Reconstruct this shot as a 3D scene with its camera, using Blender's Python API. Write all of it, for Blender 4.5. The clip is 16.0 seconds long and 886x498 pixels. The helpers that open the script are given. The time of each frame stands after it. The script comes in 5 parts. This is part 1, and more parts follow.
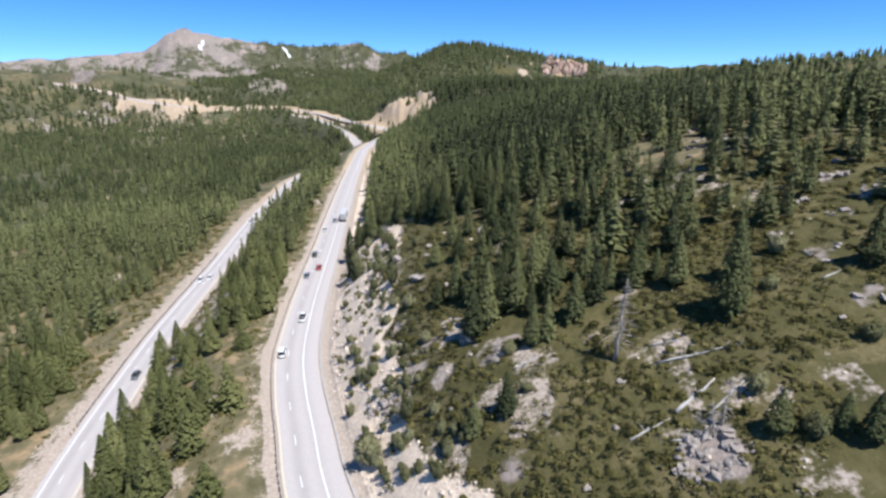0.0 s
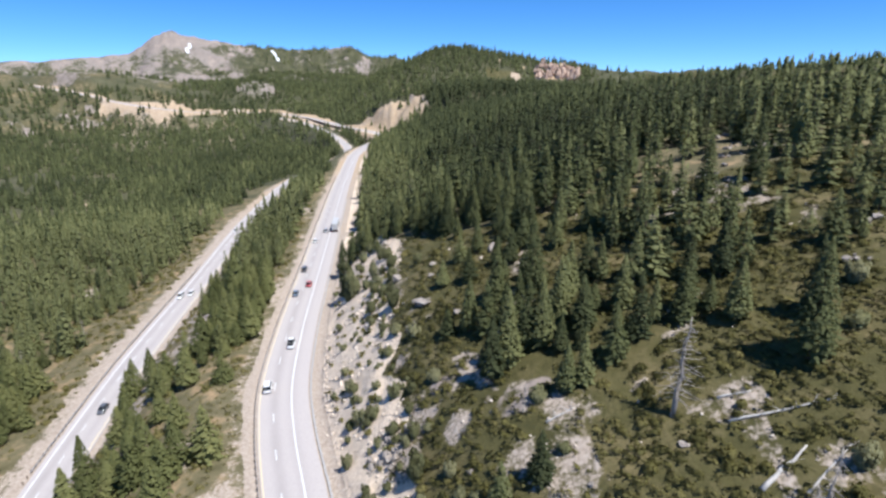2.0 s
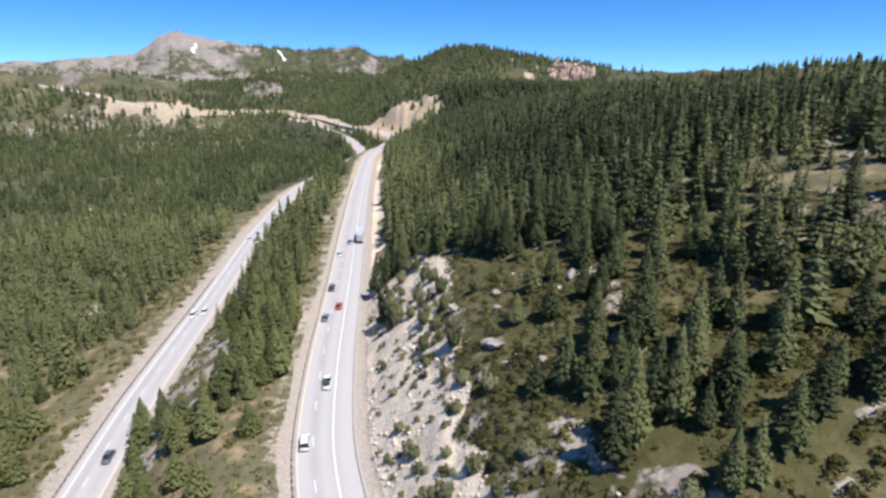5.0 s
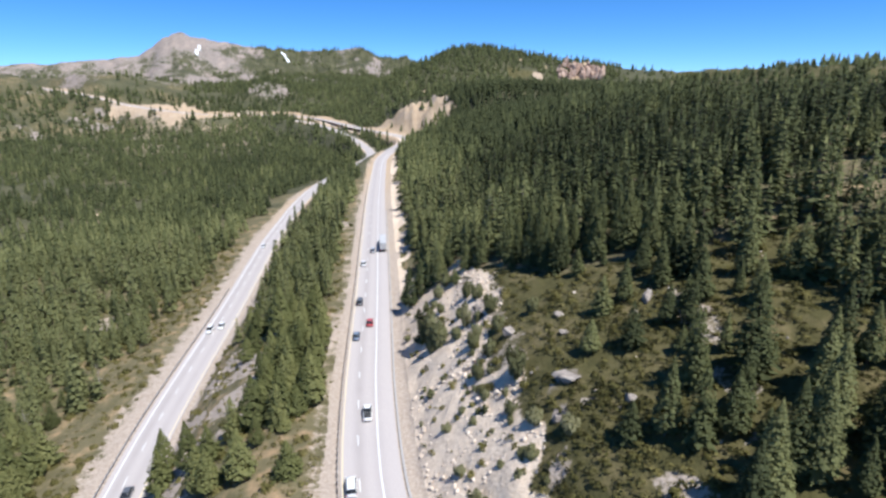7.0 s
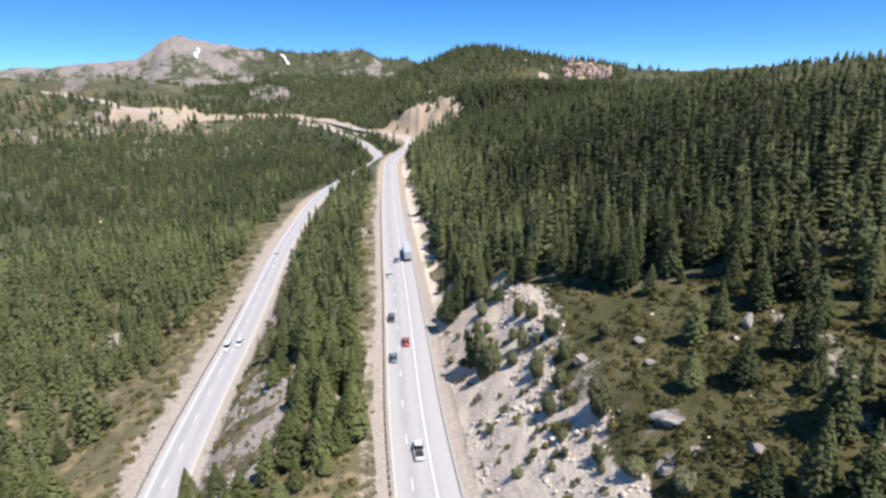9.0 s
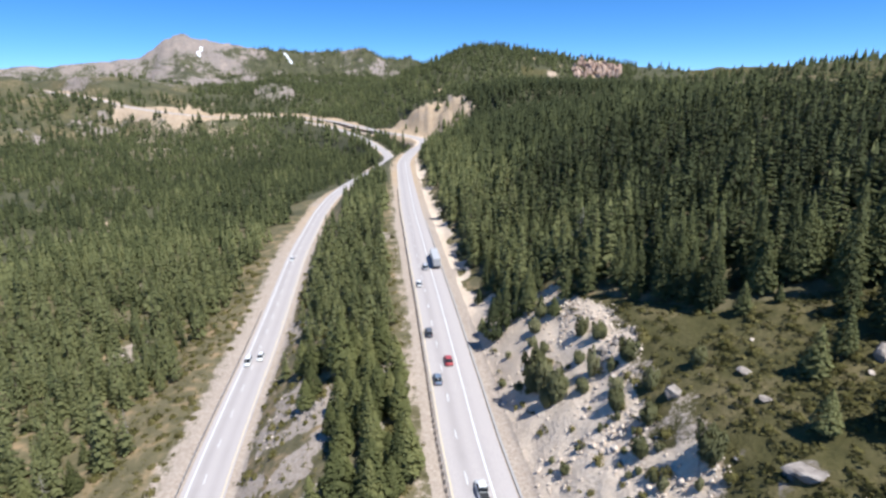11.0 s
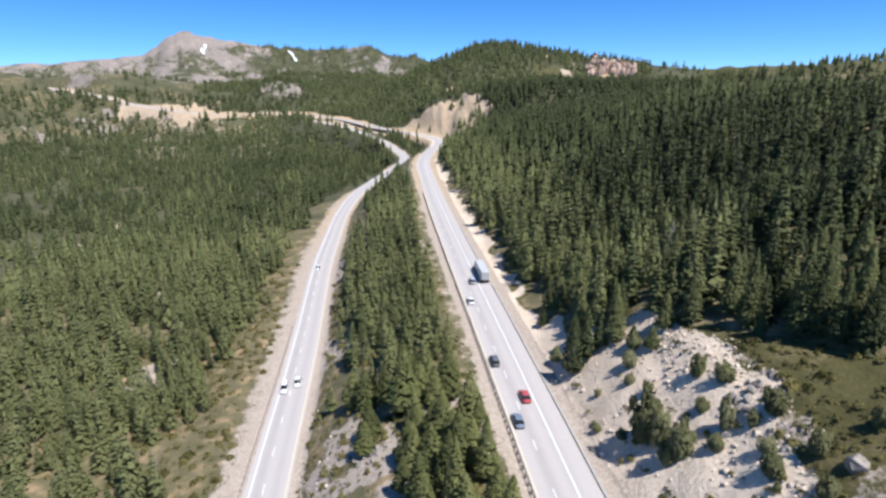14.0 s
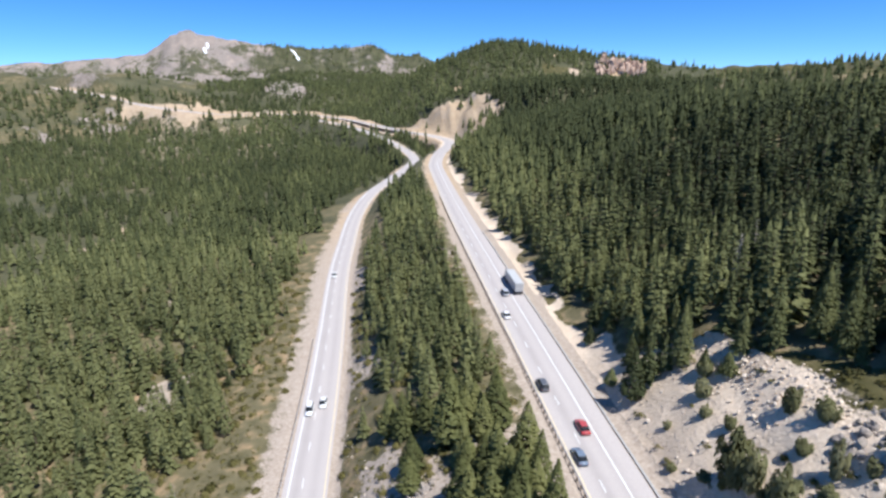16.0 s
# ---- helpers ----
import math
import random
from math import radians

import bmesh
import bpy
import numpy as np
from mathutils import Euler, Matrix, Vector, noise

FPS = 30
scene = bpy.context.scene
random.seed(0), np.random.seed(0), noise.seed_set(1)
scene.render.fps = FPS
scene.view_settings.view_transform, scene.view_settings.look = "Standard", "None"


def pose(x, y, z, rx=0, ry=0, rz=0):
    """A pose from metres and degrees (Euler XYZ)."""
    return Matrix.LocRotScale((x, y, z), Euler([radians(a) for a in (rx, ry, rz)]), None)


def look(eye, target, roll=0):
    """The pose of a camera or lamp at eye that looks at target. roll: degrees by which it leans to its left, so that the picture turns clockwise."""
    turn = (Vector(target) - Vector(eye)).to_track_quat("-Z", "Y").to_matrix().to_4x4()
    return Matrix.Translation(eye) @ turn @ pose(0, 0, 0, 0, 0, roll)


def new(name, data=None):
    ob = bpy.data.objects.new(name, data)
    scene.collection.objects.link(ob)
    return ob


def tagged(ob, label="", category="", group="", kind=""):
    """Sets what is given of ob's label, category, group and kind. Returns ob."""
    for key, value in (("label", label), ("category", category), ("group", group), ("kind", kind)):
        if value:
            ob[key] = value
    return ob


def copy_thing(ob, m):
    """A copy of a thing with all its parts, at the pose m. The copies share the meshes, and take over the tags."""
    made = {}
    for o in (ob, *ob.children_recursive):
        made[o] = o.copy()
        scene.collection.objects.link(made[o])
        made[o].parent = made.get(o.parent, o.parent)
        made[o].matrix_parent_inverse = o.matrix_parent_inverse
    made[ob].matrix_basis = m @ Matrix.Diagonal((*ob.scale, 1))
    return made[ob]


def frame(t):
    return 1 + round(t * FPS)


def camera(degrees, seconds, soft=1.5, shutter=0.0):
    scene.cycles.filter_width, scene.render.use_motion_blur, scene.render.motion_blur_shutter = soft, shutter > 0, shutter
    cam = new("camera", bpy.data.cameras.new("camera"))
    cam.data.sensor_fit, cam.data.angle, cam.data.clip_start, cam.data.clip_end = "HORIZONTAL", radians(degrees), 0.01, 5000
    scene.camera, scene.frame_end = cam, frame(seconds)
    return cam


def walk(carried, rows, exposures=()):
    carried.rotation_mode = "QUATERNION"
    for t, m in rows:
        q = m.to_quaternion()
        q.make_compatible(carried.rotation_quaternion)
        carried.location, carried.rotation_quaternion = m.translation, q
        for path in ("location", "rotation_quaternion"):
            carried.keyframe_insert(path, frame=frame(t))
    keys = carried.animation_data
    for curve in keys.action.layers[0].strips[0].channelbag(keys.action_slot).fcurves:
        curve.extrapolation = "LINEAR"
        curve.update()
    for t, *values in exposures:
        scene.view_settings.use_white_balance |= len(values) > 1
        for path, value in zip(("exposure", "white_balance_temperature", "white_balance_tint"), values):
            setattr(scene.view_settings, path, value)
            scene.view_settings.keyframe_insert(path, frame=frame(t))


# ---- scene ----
cam = camera(77.0, 16.0, soft=2.75)
PATH = [
    (0, (0.769, -0.62, 74.585), (0.765, 1.29, 73.989), 0.1),
    (0.5, (0.148, 3.523, 74.084), (0.161, 5.435, 73.497), 0.2),
    (1, (-0.608, 7.539, 73.839), (-0.587, 9.452, 73.254), 0.1),
    (1.5, (-1.696, 11.361, 73.443), (-1.668, 13.274, 72.862), 0.2),
    (2, (-3.084, 15.428, 73.237), (-3.051, 17.342, 72.655), 0.3),
    (2.5, (-4.804, 19.43, 72.804), (-4.77, 21.343, 72.223), 0.4),
    (3, (-6.63, 22.976, 72.756), (-6.598, 24.89, 72.175), 0.6),
    (3.5, (-8.739, 26.676, 72.477), (-8.71, 28.59, 71.897), 0.6),
    (4, (-10.888, 30.264, 72.329), (-10.862, 32.177, 71.749), 0.5),
    (6.5, (-22.579, 45.631, 71.794), (-22.567, 47.545, 71.215), 0.1),
    (7, (-25.121, 48.764, 71.657), (-25.11, 50.679, 71.079), 0.0),
    (7.5, (-27.746, 52.037, 71.424), (-27.736, 53.952, 70.848), -0.1),
    (8, (-30.263, 55.031, 71.298), (-30.252, 56.947, 70.722), -0.2),
    (8.5, (-32.9, 58.14, 71.114), (-32.889, 60.056, 70.54), -0.4),
    (9, (-35.67, 61.163, 70.937), (-35.656, 63.079, 70.363), -0.4),
    (9.5, (-38.2, 64.053, 70.661), (-38.184, 65.969, 70.087), -0.3),
    (12, (-51.241, 78.927, 69.761), (-51.233, 80.842, 69.184), -0.4),
    (12.5, (-53.724, 81.477, 69.759), (-53.715, 83.392, 69.181), -0.3),
    (13, (-56.284, 84.238, 69.624), (-56.274, 86.153, 69.046), -0.2),
    (13.5, (-58.746, 87.0, 69.582), (-58.737, 88.914, 69.002), -0.2),
    (14, (-61.122, 89.87, 69.609), (-61.114, 91.784, 69.029), -0.2),
    (14.5, (-63.297, 92.535, 69.631), (-63.289, 94.448, 69.049), -0.2),
    (15, (-65.677, 95.257, 69.643), (-65.669, 97.17, 69.061), -0.2),
    (15.5, (-67.926, 97.973, 69.562), (-67.919, 99.887, 68.98), -0.2),
    (16, (-70.019, 100.656, 69.527), (-70.014, 102.569, 68.945), -0.2),
]
walk(cam, [(t, look(eye, target, roll)) for t, eye, target, roll in PATH],
     exposures=[(0.0, 0.87, 5900, 10), (16.0, 0.87, 5900, 10)])

# ---------- light ----------
SUN_FROM = Vector((0.365, -0.288, 0.885)).normalized()
world = bpy.data.worlds.new("sky")
scene.world = world
world.use_nodes = True
wn = world.node_tree.nodes
sky = wn.new("ShaderNodeTexSky")
sky.sky_type = "NISHITA"
sky.sun_disc = False
sky.sun_elevation = math.asin(SUN_FROM.z)
sky.sun_rotation = math.atan2(SUN_FROM.x, SUN_FROM.y)
sky.altitude = 2000.0
sky.air_density = 0.6
sky.dust_density = 0.0
sky.ozone_density = 3.2
wn["Background"].inputs["Strength"].default_value = 0.106
# clear mountain air: the pale band lies low behind the ridges
aim, lifted = wn.new("ShaderNodeTexCoord"), wn.new("ShaderNodeVectorMath")
lifted.operation = "ADD"
lifted.inputs[1].default_value = (0.0, 0.0, 0.035)
world.node_tree.links.new(aim.outputs["Generated"], lifted.inputs[0])
world.node_tree.links.new(lifted.outputs[0], sky.inputs["Vector"])
deep = wn.new("ShaderNodeHueSaturation")
deep.inputs["Saturation"].default_value = 1.25
world.node_tree.links.new(sky.outputs[0], deep.inputs["Color"])
world.node_tree.links.new(deep.outputs[0], wn["Background"].inputs["Color"])
sun = new("sun", bpy.data.lights.new("sun", "SUN"))
sun.data.energy = 4.0
sun.data.angle = radians(0.5)
sun.data.color = (1.0, 0.95, 0.87)
sun.matrix_world = look(SUN_FROM * 300, (0, 0, 0))


# ---------- noise in plan ----------
def lattice(ix, iy, seed):
    n = (ix.astype(np.int64) * 374761393 + iy.astype(np.int64) * 668265263 + seed * 982451653) & 0x7FFFFFFF
    n = ((n ^ (n >> 13)) * 1274126177) & 0x7FFFFFFF
    n = ((n ^ (n >> 16)) * 2246822519) & 0x7FFFFFFF
    return (n & 0xFFFFF) / float(0xFFFFF)


def value_noise(x, y, size, seed):
    x, y = np.asarray(x, float) / size, np.asarray(y, float) / size
    ix, iy = np.floor(x), np.floor(y)
    fx, fy = x - ix, y - iy
    fx, fy = fx * fx * (3 - 2 * fx), fy * fy * (3 - 2 * fy)
    a, b = lattice(ix, iy, seed), lattice(ix + 1, iy, seed)
    c, d = lattice(ix, iy + 1, seed), lattice(ix + 1, iy + 1, seed)
    return (a + (b - a) * fx) * (1 - fy) + (c + (d - c) * fx) * fy


def fbm(x, y, size, seed, octaves=4):
    total, norm, amp = 0.0, 0.0, 1.0
    for k in range(octaves):
        total = total + amp * value_noise(x, y, size / 2**k, seed + 17 * k)
        norm, amp = norm + amp, amp * 0.5
    return total / norm * 2 - 1


def smooth(a, b, v):
    v = np.clip((np.asarray(v, float) - a) / (b - a), 0, 1)
    return v * v * (3 - 2 * v)


# ---------- the two carriageways, as plan lines with levels ----------
def spline(points, step):
    """A smooth line through points, sampled about every step metres."""
    p = np.array(points, float)
    p = np.vstack([2 * p[0] - p[1], p, 2 * p[-1] - p[-2]])
    out = []
    for k in range(1, len(p) - 2):
        n = max(2, int(np.linalg.norm(p[k + 1] - p[k]) / step))
        for s in np.arange(n) / n:
            a, b, c, d = p[k - 1], p[k], p[k + 1], p[k + 2]
            out.append(0.5 * (2 * b + (c - a) * s + (2 * a - 5 * b + 4 * c - d) * s * s + (3 * b - a - 3 * c + d) * s**3))
    return np.array(out + [p[-2]])


UPPER = spline([(95, -230, 7), (60, -150, 7.2), (30, -70, 7.3), (8, 0, 7.4), (-4, 40, 7.4), (-20.3, 76, 7.4), (-26.4, 93, 7.4), (-31.9, 109, 7.4), (-36.6, 127, 7.5), (-40.6, 155, 7.6),
                (-43.4, 182, 7.8), (-47.4, 222, 7.9), (-51.4, 260, 8.0), (-55.8, 303, 8.0), (-62.0, 365, 8.0), (-71.0, 470, 8.0), (-74.5, 527, 8.0),
                (-71, 590, 8.2), (-63, 645, 8.6), (-64, 690, 9), (-82, 735, 9.5), (-118, 790, 10), (-165, 870, 12), (-215, 950, 14), (-290, 1015, 17),
                (-339, 1000, 17), (-383, 965, 19), (-460, 962, 26), (-543, 1000, 34), (-600, 1010, 46), (-792, 1136, 62)], 3.0)
LOWER = spline([(-4, -230, -8), (-22, -150, -8.4), (-41, -70, -8.8), (-58, 0, -9), (-69.5, 50, -9.2), (-80.5, 95, -9.5), (-84.2, 111, -9.6), (-88.4, 133, -9.6), (-94, 165, -9.7), (-97.5, 192, -9.7),
                (-102, 232, -9.7), (-106.3, 266, -9.7), (-113.8, 323, -9.7), (-117.8, 367, -9.6), (-122, 430, -9), (-119.5, 485, -7), (-108, 535, -4.5),
                (-97.5, 588, -2.5), (-95, 618, -1), (-106, 671, 0.5), (-138, 760, 4), (-190, 870, 8), (-250, 940, 13)], 3.0)
HALF_UPPER, HALF_LOWER = 5.2, 4.5


NEAR = {}


def near_line(line, x, y):
    """Distance to a line, the side (right is positive) and the level there; the last answers are kept."""
    key = (len(line), x.shape, float(np.sum(x)), float(np.sum(x * y)))
    if key in NEAR:
        return NEAR[key]
    best = np.full(x.shape, 1e9)
    side, level = np.zeros(x.shape), np.zeros(x.shape)
    tangent = np.gradient(line[:, :2], axis=0)
    for (px, py, pz), (tx, ty) in zip(line, tangent):
        d = (x - px) ** 2 + (y - py) ** 2
        hit = d < best
        best = np.where(hit, d, best)
        side = np.where(hit, np.sign((x - px) * ty - (y - py) * tx), side)
        level = np.where(hit, pz, level)
    if len(NEAR) > 3:
        NEAR.pop(next(iter(NEAR)))
    NEAR[key] = np.sqrt(best), side, level
    return NEAR[key]


def line_x(line, y):
    k = line[:, 1] < 620
    return np.interp(y, line[k, 1], line[k, 0])


def line_z(line, y):
    k = line[:, 1] < 620
    return np.interp(y, line[k, 1], line[k, 2])


# ---------- terrain ----------
HUB = (-40.0, 60.0)


def ridge(az, r, table, far, front, back, foot, cliff=False):
    """A ridge at a distance from HUB whose crest height goes with the bearing; cliff: a steep band under the crest."""
    t = np.array(table)
    crest = np.interp(az, t[:, 0], t[:, 1], left=-200, right=-200)
    rise = smooth(far - front, far, r) * 0.55 + 0.45 * np.clip((r - far + front) / front, 0, 1)
    if cliff:
        rise = np.interp((r - far + front) / front, [0, 0.45, 0.8, 0.88, 0.965, 1], [0, 0.3, 0.56, 0.63, 0.93, 1])
    return np.where(r < far, foot + (crest - foot) * rise, crest - (r - far) * back)


MOUNTAIN = [(-75, 90), (-55, 100), (-36.8, 111), (-31.3, 130), (-26.7, 147), (-26.0, 168), (-25.3, 190), (-24.7, 206), (-24.3, 208), (-24.0, 220), (-23.3, 229), (-22.9, 225), (-22.5, 213), (-21.8, 209), (-20.2, 198), (-17.9, 187),
            (-15.4, 181), (-12.4, 174), (-10.3, 175), (-8.2, 186), (-7.2, 190), (-5.6, 153), (-4.3, 146), (-2.9, 157), (-1.6, 132), (2, 110), (20, 100), (45, 120), (75, 110)]
FOREST_HILL = [(-9, 20), (-6, 58), (-3.2, 86), (-1.6, 96), (0.5, 112), (2, 123), (3.6, 128), (5.7, 126), (8.3, 118), (11.9, 106), (12.6, 102),
               (14.9, 103), (16.4, 96), (21, 88), (24, 78), (30, 70), (40, 60)]
RIGHT_HILL = [(17, 40), (20, 62), (23, 71), (26.8, 74), (29.2, 79), (31, 85), (32.4, 89), (34, 88), (36, 90), (39, 82), (41, 84), (50, 80), (60, 60), (75, 40)]
FOOTHILL = [(-75, 60), (-50, 70), (-37, 77), (-33, 80), (-29, 82), (-25, 72), (-21, 58), (-18, 60), (-16, 66), (-14, 60), (-11, 50), (-8, 52), (-5, 60), (-2, 60), (3, 40)]


def terrain(x, y, detail=True):
    x, y = np.asarray(x, float), np.asarray(y, float)
    yc = np.clip(y, -220, 615)
    xu, zu, xl, zl = line_x(UPPER, yc), line_z(UPPER, yc), line_x(LOWER, yc), line_z(LOWER, yc)
    wob = fbm(x, y, 60, 3) * 1.0
    # uphill of the upper road: cut slope, then the hillside up to a crest
    d = x - xu - 7.2
    cut = np.interp(d, [0, 1.2, 10, 19, 24, 400], [0, 0.3, 8.6, 15.6, 18.2, 187])
    cut = cut + (1.8 * smooth(95, 130, y) - 1.2 * (1 - smooth(60, 95, y))) * smooth(8, 24, d)
    gentle = np.interp(d, [0, 4, 12, 400], [0, 0.4, 4.6, 184])
    k = smooth(195, 235, y)
    rise = cut * (1 - k) + gentle * k
    crest = np.interp(y, [0, 60, 150, 250, 400, 520, 600], [60, 63, 60, 55, 49, 37, 27]) + 4 * fbm(x, y, 90, 5, 3)
    over = rise - crest
    soft = 9.0
    rise = np.where(over > -3 * soft, rise - soft * np.log1p(np.exp(np.clip(over / soft, -30, 30))), rise)
    up = zu + np.maximum(rise, 0) + np.where(d > 200, -(d - 200) * 0.15, 0) + wob * 1.6 * smooth(8, 40, d)
    # between the roads
    s = np.clip((xu - 10.5 - x) / np.maximum(xu - 10.5 - xl - 6.5, 5), 0, 1)
    mid = zu + (zl - zu) * s ** 1.8 + wob * 1.2 * np.sin(np.pi * s)
    # below the lower road
    e = xl - 7.0 - x
    low = zl - np.interp(e, [0, 9, 30, 70, 120, 200, 350, 700], [0, 0.6, 5, 9, 12, 13, 13, 13]) + wob * 3 * smooth(10, 60, e)
    near = np.where(d > -12.4, up, np.where(x > xl + 6, mid, low))
    near = np.where((d <= 0) & (d > -17.7), zu, near)
    near = np.where((e <= 0) & (e > -13.5), zl, near)
    # the head of the valley and the hills behind
    r, az = np.hypot(x - HUB[0], y - HUB[1]), np.degrees(np.arctan2(x - HUB[0], y - HUB[1]))
    valley = np.interp(y, [300, 450, 560, 700, 860, 905, 960, 1000, 1100], [-22, -22, -20, -16, -12, -7, 6, 14, 22])
    valley = valley + wob * 3
    k = smooth(430, 640, y) * smooth(-10, 20, xl - x) + smooth(590, 660, y)
    near = near + (valley - near) * np.clip(k, 0, 1)
    rough = fbm(x, y, 260, 11, 5)
    crag = -16 * np.abs(fbm(x, y, 90, 13, 4)) + 8 * np.abs(fbm(az * 35.0, r * 0.4, 40, 15, 4))
    far = np.maximum(ridge(az, r, FOOTHILL, 1240, 330, 0.02, -30) + rough * 12 * smooth(900, 1100, r), valley - 60)
    far = np.maximum(far, ridge(az, r, MOUNTAIN, 2200, 1000, 0.15, -40, True) + rough * 26 * smooth(1150, 1500, r) * (1 - smooth(1850, 2100, r)) + (crag * smooth(1700, 2000, r) + 14 * fbm(az * 35.0, r * 0.15, 22, 25, 4) * smooth(2000, 2080, r)) * (1 - 0.6 * smooth(2150, 2195, r)) + 4 * smooth(2100, 2200, r))
    far = np.maximum(far, ridge(az, r, FOREST_HILL, 1050, 400, 0.2, -25) + rough * 8 * smooth(700, 850, r) * (1 - smooth(900, 1020, r)))
    far = np.maximum(far, ridge(az, r, RIGHT_HILL, 800, 420, 0.2, -30))
    blend = smooth(620, 760, r)
    dist, side, level = near_line(UPPER, x, y)
    spur = 0.78 * (dist - 9)
    lid = np.interp(x, [-150, -110, -70, -30, 40, 160], [6, 20, 38, 47, 50, 34]) + 4 * rough
    gully = np.abs(fbm(az * 11.0, r * 0.12, 11, 19, 3)) + 0.6 * np.abs(fbm(az * 11.0, r * 0.1, 4.5, 23, 2))
    spur = spur + (9 * np.abs(fbm(x, y, 26, 17, 3)) - 9 * gully) * smooth(12, 34, dist)
    spur = level + np.minimum(spur, lid + 0.12 * np.maximum(spur - lid, 0))
    spur = np.where((side > 0) & (dist > 9) & (y > 560) & (y < 1000), spur, -200)
    near = np.maximum(near, near + (spur - near) * smooth(585, 650, y) * (1 - smooth(820, 950, y)) * (spur > near))
    z = np.where(far > near, near + (far - near) * blend, near)
    z = np.where(r > 2200, np.maximum(z, far), z)
    if not detail:
        return z
    # benches of the roads, where they are far off too
    for line, zroad in ((UPPER, 0), (LOWER, 0)):
        dist, side, level = near_line(line, x, y)
        wide = 8.0 + 6 * smooth(600, 800, y)
        k = 1 - smooth(wide, wide + 8 + 30 * smooth(600, 900, y), dist)
        k = np.where(y < 560, np.where(dist < 6.4, 1.0, 0.0), k)
        z = z + (level - 0.12 - z) * k
    return z


def height(x, y):
    return float(terrain(np.array([x]), np.array([y]))[0])


# ---------- materials ----------
def material(name, rough=0.9):
    m = bpy.data.materials.new(name)
    m.use_nodes = True
    t = m.node_tree
    b = t.nodes["Principled BSDF"]
    b.inputs["Roughness"].default_value = rough
    b.inputs["Specular IOR Level"].default_value = 0.25
    return m, t, b


def noise_node(t, scale, detail=4.0, vector=None, rough=0.6):
    n = t.nodes.new("ShaderNodeTexNoise")
    n.inputs["Scale"].default_value, n.inputs["Detail"].default_value, n.inputs["Roughness"].default_value = scale, detail, rough
    if vector is not None:
        t.links.new(vector, n.inputs["Vector"])
    return n.outputs["Fac"]


def ramp(t, value, stops):
    n = t.nodes.new("ShaderNodeValToRGB")
    while len(n.color_ramp.elements) < len(stops):
        n.color_ramp.elements.new(0.5)
    for e, (p, c) in zip(n.color_ramp.elements, stops):
        e.position, e.color = p, (*c, 1)
    t.links.new(value, n.inputs["Fac"])
    return n.outputs["Color"]


def mix(t, fac, a, b):
    n = t.nodes.new("ShaderNodeMix")
    n.data_type = "RGBA"
    for value, socket in ((fac, n.inputs["Factor"]), (a, n.inputs["A"]), (b, n.inputs["B"])):
        if isinstance(value, (int, float)):
            socket.default_value = value
        elif isinstance(value, tuple):
            socket.default_value = (*value, 1)
        else:
            t.links.new(value, socket)
    return n.outputs["Result"]


def calc(t, op, a, b=0.0, clamp=False):
    n = t.nodes.new("ShaderNodeMath")
    n.operation, n.use_clamp = op, clamp
    for value, socket in ((a, n.inputs[0]), (b, n.inputs[1])):
        if isinstance(value, (int, float)):
            socket.default_value = value
        else:
            t.links.new(value, socket)
    return n.outputs[0]


def attribute(t, name):
    n = t.nodes.new("ShaderNodeAttribute")
    n.attribute_name = name
    return n.outputs["Fac"]


def place(t):
    return t.nodes.new("ShaderNodeNewGeometry").outputs["Position"]


def bump(t, b, value, strength, distance):
    n = t.nodes.new("ShaderNodeBump")
    n.inputs["Strength"].default_value, n.inputs["Distance"].default_value = strength, distance
    t.links.new(value, n.inputs["Height"])
    t.links.new(n.outputs[0], b.inputs["Normal"])


def threshold(t, mask, edge, width=0.12):
    """1 where mask is greater than edge, with a soft border."""
    return calc(t, "DIVIDE", calc(t, "SUBTRACT", mask, edge), width, True)


